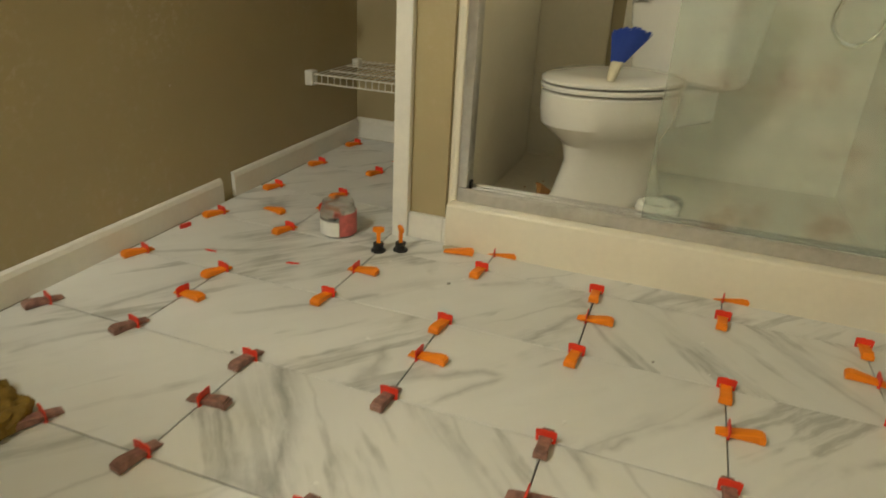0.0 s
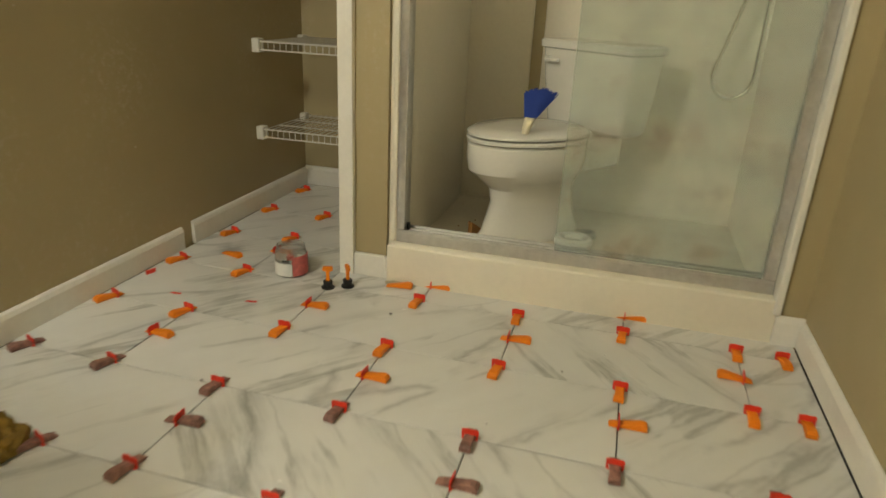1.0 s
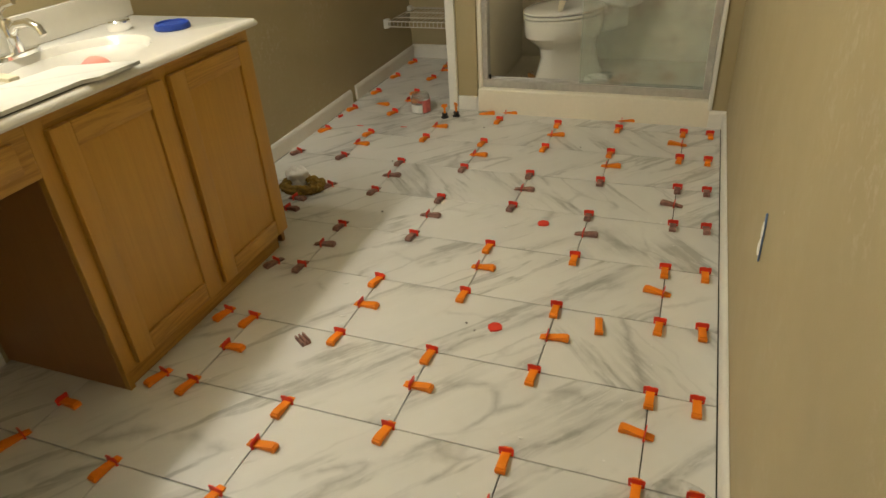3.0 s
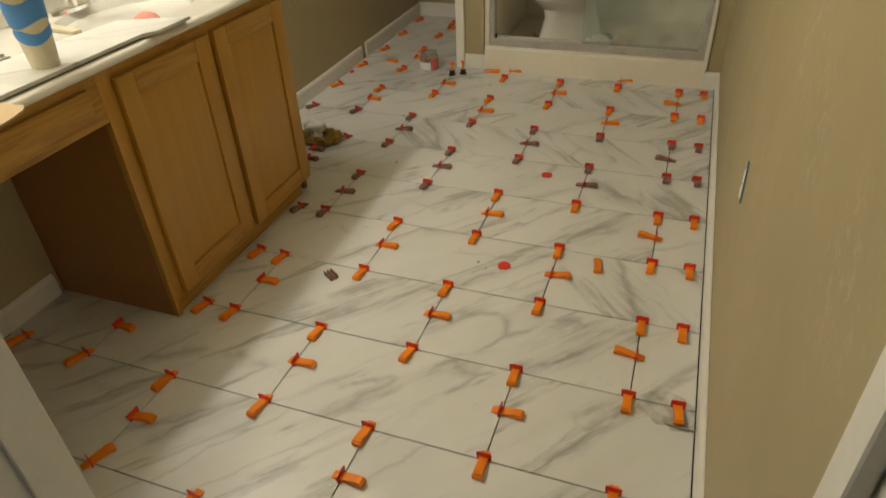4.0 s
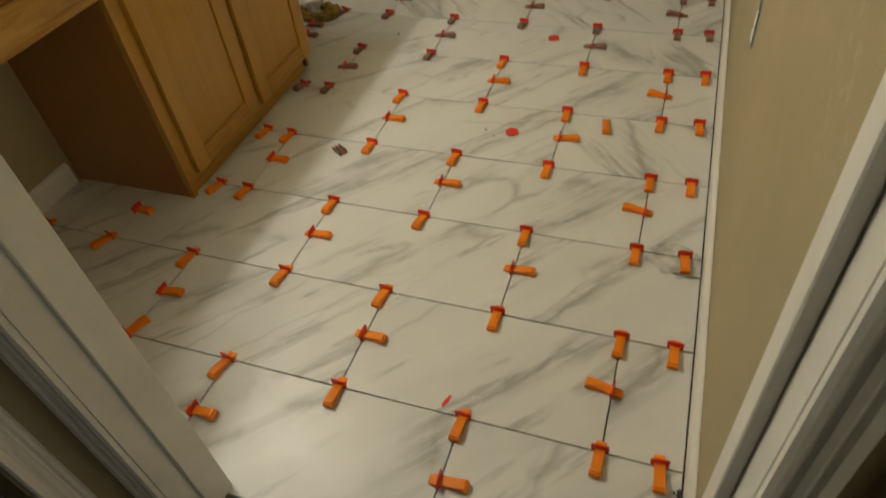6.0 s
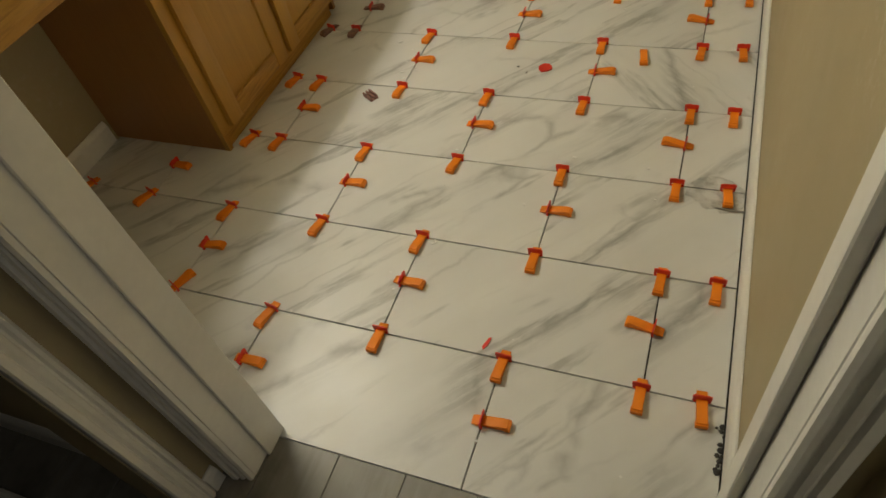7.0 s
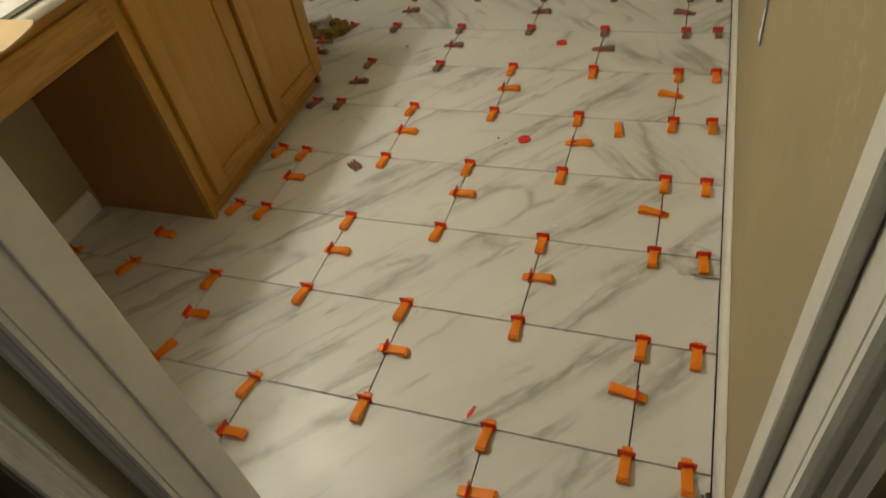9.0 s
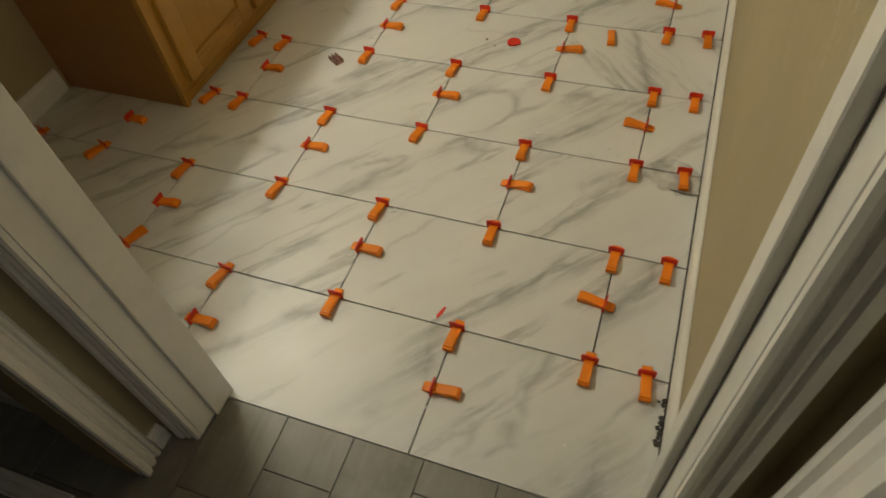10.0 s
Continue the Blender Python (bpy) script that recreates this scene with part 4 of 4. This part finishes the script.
octagon = [((0.022 + 0.003 * (i % 2)) * math.cos(radians(45 * i + 10)), (0.019 + 0.002 * (i % 3)) * math.sin(radians(45 * i + 10))) for i in range(8)]
sliver = [(-0.018, -0.003), (0.0, -0.005), (0.019, -0.001), (0.016, 0.004), (-0.012, 0.004)]
scrap(0.149, 2.03, octagon, 0, M_RED, "snapped red clip base lying on the tile", 0.004)
scrap(0.145, 1.375, octagon, 20, M_RED, "snapped red clip base lying on the tile", 0.004)
scrap(0.258, 0.335, sliver, 70, M_RED, "thin red plastic sliver on the tile")
scrap(-1.19, 2.93, sliver, 70, M_RED, "thin red plastic sliver on the tile", 0.012)
scrap(-0.78, 2.86, sliver, 10, M_RED, "thin red plastic sliver on the tile")
scrap(-1.02, 2.83, sliver, 0, M_RED, "thin red plastic sliver on the tile")
for x, y, a in ((-0.335, 1.30, 20), (-0.32, 1.265, 70), (0.02, 1.97, -15), (-0.41, 1.47, 30)):
    scrap(x, y, [(p * 0.5, q * 0.8) for p, q in sliver], a, M_LABEL, "small white chip of dried grout", 0.002)
for x, y, r in ((0.055, 1.372, 0.005), (0.09, 1.345, 0.004), (-0.36, 2.93, 0.006), (-0.66, 2.44, 0.006), (-0.50, 1.97, 0.006), (0.16, 2.78, 0.004)):
    g = thing("mortar_crumb", (x, y, 0.0), "dark crumb of mortar on the tile", "crumb", "mortar crumbs")
    bm = bmesh.new()
    bmesh.ops.create_icosphere(bm, subdivisions=1, radius=r)
    for v in bm.verts:
        v.co *= random.uniform(0.7, 1.1)
        v.co.z = v.co.z * 0.6 + r * 0.55
    part("crumb", bm, M_STEEL, g)

def smeared(name, colour):
    """A thin, patchy film of dried mortar through which the tile shows."""
    m, nt, b = nodes_of(name)
    v = coords(nt)
    patchy = noise_node(nt, v, 26.0, 5.0, 0.65)
    b.inputs["Base Color"].default_value = (*colour, 1)
    b.inputs["Roughness"].default_value = 0.85
    nt.links.new(ramp(nt, patchy.outputs[0], [(0.38, (0.0, 0.0, 0.0)), (0.8, (0.24, 0.24, 0.24))]).outputs[0], b.inputs["Alpha"])
    return m


M_SMEAR = smeared("dried_mortar_film", (0.33, 0.325, 0.29))
for x, y, rx, ry in ((0.705, 0.905, 0.075, 0.055), (0.735, 0.865, 0.038, 0.03)):
    film = thing("mortar_smear", (x, y, 0.0005), "patchy grey smear of dried mortar on the tile", "smear", "mortar smears on the tile")
    outline = [(rx * (1 + 0.35 * noise.noise((math.cos(a) * 1.7 + x * 9, math.sin(a) * 1.7, y))) * math.cos(a), ry * (1 + 0.35 * noise.noise((math.cos(a) * 1.9, math.sin(a) * 1.9 + y * 9, x))) * math.sin(a)) for a in [2 * math.pi * q / 28 for q in range(28)]]
    part("film", prism(bmesh.new(), outline, "z", 0.0, 0.0005), M_SMEAR, film)

lump = thing("mortar_lump", (-0.415, 3.138, 0.0), "beige lump of dried mortar at the curb foot", "mortar")
bm = bmesh.new()
bmesh.ops.create_icosphere(bm, subdivisions=3, radius=1.0)
for v in bm.verts:
    v.co *= 0.8 + 0.5 * abs(noise.noise(v.co * 2.3))
    v.co = Vector((v.co.x * 0.042, v.co.y * 0.011, max(0.0, v.co.z * 0.010 + 0.003)))
part("lump", bm, M_GROUT, lump)

spent = thing("spent_clip", (-0.394, 1.155, 0.0), "brown levelling clip lying on its side", "clip", turn=-32)
part("ribs", boxes((-0.024, 0.024, -0.014, -0.009, 0.0, 0.016), (-0.024, 0.024, -0.002, 0.003, 0.0, 0.016), (-0.024, 0.024, 0.010, 0.015, 0.0, 0.016), (-0.024, 0.024, -0.009, 0.010, 0.0005, 0.004), bevel=0.0008), M_BROWN, spent)

nail = thing("nail", (0.757, 0.845, 0.004), "steel nail lying against the baseboard", "nail", turn=0)
part("shank", tube(bmesh.new(), [(-0.050, 0.006, -0.001), (-0.02, 0.001, 0.0), (0.018, -0.001, 0.003)], 0.0024, 8), M_STEEL, nail)
part("head", boxes((0.017, 0.0195, -0.007, 0.006, -0.003, 0.010), bevel=0.001), M_STEEL, nail)

jar = thing("plastic_jar", (-0.775, 3.105, 0.0), "clear plastic jar with pink label and spare clips", "jar", turn=20)
part("body", lathe(bmesh.new(), [(0.049, 0.0), (0.053, 0.004), (0.053, 0.070), (0.051, 0.079), (0.046, 0.084), (0.046, 0.087), (0.0475, 0.088), (0.0475, 0.091), (0.046, 0.092), (0.046, 0.100), (0.0445, 0.100), (0.0445, 0.084), (0.049, 0.078), (0.0515, 0.070), (0.0515, 0.006)], 36), M_CLEAR, jar)
arc = lambda r, z, a0, a1: [(r * math.cos(radians(a0 + (a1 - a0) * i / 14)), r * math.sin(radians(a0 + (a1 - a0) * i / 14)), z) for i in range(15)]


def band(r, z0, z1, a0, a1):
    bm = bmesh.new()
    lo, hi = arc(r, z0, a0, a1), arc(r, z1, a0, a1)
    lo2, hi2 = arc(r + 0.0008, z0, a0, a1), arc(r + 0.0008, z1, a0, a1)
    loft(bm, [lo + lo2[::-1], hi + hi2[::-1]])
    return bm


part("label", band(0.0534, 0.006, 0.074, -78, 15), M_PINK, jar, "faded pink label")
part("label", band(0.0534, 0.006, 0.050, -178, -80), M_LABEL, jar, "white paper label")
part("label_stripe", band(0.0534, 0.0505, 0.056, -170, -82), M_STEEL, jar, "dark grey stripe")
for i in range(9):
    a, r = 2.4 * i, 0.008 + 0.003 * i
    part("spare_tab", boxes((r * math.cos(a) - 0.012, r * math.cos(a) + 0.012, r * math.sin(a) - 0.002, r * math.sin(a) + 0.002, 0.004 + 0.005 * i, 0.018 + 0.005 * i)), (M_RED, M_BLACK, M_LABEL)[i % 3], jar)

for x, y, t in ((-0.611, 3.036, 22), (-0.557, 3.068, -48)):
    knob = thing("spin_leveler", (x, y, 0.0), "black capped spin leveler with orange stem", "spin leveler", "spin levelers", turn=t)
    part("cap", lathe(bmesh.new(), [(0.021, 0.0), (0.0215, 0.004), (0.0150, 0.006), (0.0145, 0.018), (0.0160, 0.021), (0.0150, 0.025), (0.008, 0.026)], 12), M_BLACK, knob)
    part("stem", prism(bmesh.new(), [(-0.0065, 0.024), (0.0065, 0.024), (0.0045, 0.050), (0.0055, 0.058), (0.0150, 0.059), (0.0165, 0.064), (0.0155, 0.073), (0.0, 0.0745), (-0.0155, 0.073), (-0.0165, 0.064), (-0.0150, 0.059), (-0.0055, 0.058), (-0.0045, 0.050)], "y", -0.0042, 0.0042, 0.001), M_ORANGE, knob)

# the mustard rag curled round a scrap of film
rag = thing("rag", (-0.935, 2.085, 0.0), "crumpled mustard cloth curled in a ring", "rag")


def twist(cx, cy, rx, ry, seed, lift):
    rings = []
    for i in range(72):
        a = 2 * math.pi * i / 72
        wob = noise.noise((2.2 * math.cos(a), 2.2 * math.sin(a), seed))
        w = 0.013 + 0.007 * noise.noise((5 * math.cos(a), 5 * math.sin(a), seed + 4))
        ring = []
        for k in range(12):
            b = 2 * math.pi * k / 12
            fold = 1 + 0.45 * noise.noise((7 * math.cos(a), 7 * math.sin(a), b * 1.3 + seed))
            ring.append((cx + (rx * (1 + 0.22 * wob) + w * fold * math.cos(b)) * math.cos(a), cy + (ry * (1 + 0.22 * wob) + w * fold * math.cos(b)) * math.sin(a),
                         max(0.001, lift + w * 1.1 + 0.006 * wob + w * fold * math.sin(b))))
        rings.append(ring)
    bm = loft(bmesh.new(), rings + [rings[0]], False)
    bmesh.ops.remove_doubles(bm, verts=bm.verts, dist=1e-5)
    return bm


part("fold", twist(0, 0, 0.092, 0.066, 1.0, 0.0), M_RAG, rag)
part("fold", twist(0.012, -0.01, 0.074, 0.052, 5.0, 0.012), M_RAG, rag)
part("fold", twist(-0.015, 0.004, 0.066, 0.056, 9.0, 0.004), M_RAG, rag)
bag = thing("plastic_film", (-0.975, 2.115, 0.0), "crumpled white plastic film inside the rag", "plastic film")
bm = bmesh.new()
bmesh.ops.create_icosphere(bm, subdivisions=4, radius=0.047)
for v in bm.verts:
    f = 0.80 + 0.62 * abs(noise.noise(v.co * 27)) + 0.08 * noise.noise(v.co * 80)
    v.co *= f
    v.co.z = max(0.002, v.co.z * 1.2 + 0.040)
part("crumple", bm, M_FILM, bag)

grit = thing("grit_pile", (0.771, 0.212, 0.0), "dark mortar crumbs piled against the baseboard", "grit")
bm = bmesh.new()
for i in range(26):
    c = Vector((random.gauss(0, 0.004), random.uniform(-0.05, 0.06), 0.003))
    m = Matrix.Translation(c) @ Matrix.Scale(random.uniform(0.6, 1.6), 4)
    bmesh.ops.create_icosphere(bm, subdivisions=1, radius=0.0045, matrix=m)
part("crumbs", bm, M_MORTAR, grit)
grit["kind"] = "stuff"

flecks = thing("grout_flecks", (0, 0, 0), "white flecks of dried grout scattered over tile joints", "flecks")
flecks["kind"] = "stuff"
fleck_random = random.Random(5)
bm = bmesh.new()
for i in range(90):
    x = P * fleck_random.randint(-2, 2) + fleck_random.gauss(0, 0.035)
    y = P * fleck_random.uniform(0.2, 10.0)
    r, k = fleck_random.uniform(0.0015, 0.005), fleck_random.randint(4, 6)
    prism(bm, [(x + r * fleck_random.uniform(0.5, 1.6) * math.cos(6.283 * q / k), y + r * fleck_random.uniform(0.5, 1.4) * math.sin(6.283 * q / k)) for q in range(k)], "z", 0.0006, 0.0006 + fleck_random.uniform(0.0008, 0.002))
part("fleck", bm, M_LABEL, flecks, "", False)

# ------------------------------------------------------------------ floor tiles, one by one
floor = tagged(new("floor"), "large white marble-look porcelain floor tiles in running bond", "floor", kind="structure")
hall = tagged(new("hall_floor"), "small weathered grey hall floor tiles", "floor", kind="structure")
tile_cache = {}


def tile_piece(parent, name, x0, x1, y0, y1, top, thick, material, gap, ease):
    key = (round(x1 - x0, 4), round(y1 - y0, 4), name, material.name)
    if key not in tile_cache:
        a, b = (x1 - x0) / 2 - gap / 2, (y1 - y0) / 2 - gap / 2
        bm = loft(bmesh.new(), [[(-a, -b, -thick), (a, -b, -thick), (a, b, -thick), (-a, b, -thick)], [(-a, -b, -ease), (a, -b, -ease), (a, b, -ease), (-a, b, -ease)],
                                [(-a + ease, -b + ease, 0), (a - ease, -b + ease, 0), (a - ease, b - ease, 0), (-a + ease, b - ease, 0)]])
        tile_cache[key] = mesh_of(name, bm, material, False)
    ob = new(name, tile_cache[key])
    ob.location = ((x0 + x1) / 2, (y0 + y1) / 2, top)
    ob.parent = parent


def turned_tile(row, x0):
    """The tiles that were laid the other way round."""
    return (row == 4 and x0 > -0.3) or (row == 7 and -0.7 < x0 < 0.4) or (row == 6 and x0 > 0.2) or (row == 9 and -0.4 < x0 < 0.2)


for row in range(14):
    y0, y1 = P * row + (0.0004 if row == 0 else 0), min(P * (row + 1), YB - 0.014)
    if y1 - y0 < 0.02:
        continue
    right = 0.7750 if y0 < 3.0 else -0.63
    odd = 0 if row % 2 else 1
    x = P * (odd - 6)
    while x < 0.80:
        a, b = max(x, XL + 0.010), min(x + 2 * P, 0.7750)
        if row == 10:
            # cut round the curb: the part left of the casing runs on, the rest is a sliver
            if a < -0.63:
                tile_piece(floor, "tile", a, min(b, -0.63), y0, y1, 0.0, 0.008, M_TILE, 0.0032, 0.0008)
            if b > -0.63 and b - max(a, -0.63) > 0.03:
                tile_piece(floor, "tile", max(a, -0.63), b, y0, 3.1830, 0.0, 0.008, M_TILE, 0.0032, 0.0008)
        else:
            b = min(b, right)
            if b - a > 0.02:
                tile_piece(floor, "tile", a, b, y0, y1, random.uniform(-0.0004, 0.0004), 0.008, M_TILE_BACK if turned_tile(row, a) else M_TILE, 0.0032, 0.0008)
        x += 2 * P

# plank tiles that run along the hall; their end joints step from column to column
ENDS = (0.43, 0.20, 0.116, 0.36, 0.067, 0.27)
for i in range(-13, 14):
    x0, y1 = -0.123 + 0.1545 * (i - 1), 0.0012
    y0 = -ENDS[i % 6]
    while y1 > -1.99:
        tile_piece(hall, "tile", x0, x0 + 0.1545, max(y0, -1.995), y1, -0.002 + random.uniform(-0.0008, 0.0008), 0.004, M_HALL, 0.0017, 0.0008)
        y1, y0 = y0, y0 - 0.46

# White colour stands in for the bright glints on a metal track.
rail = thing("floor_track", (-0.31, -0.305, 0.0), "metal sliding door track, its glints put in as white", "door track")
part("channel", boxes((-0.75, 0.0, -0.022, 0.022, -0.0015, 0.004), bevel=0.001), M_TRIM, rail)
for v in (-0.019, 0.0, 0.019):
    part("rib", boxes((-0.75, 0.0, v - 0.003, v + 0.003, 0.0042, 0.013), bevel=0.0012), M_TRIM, rail)
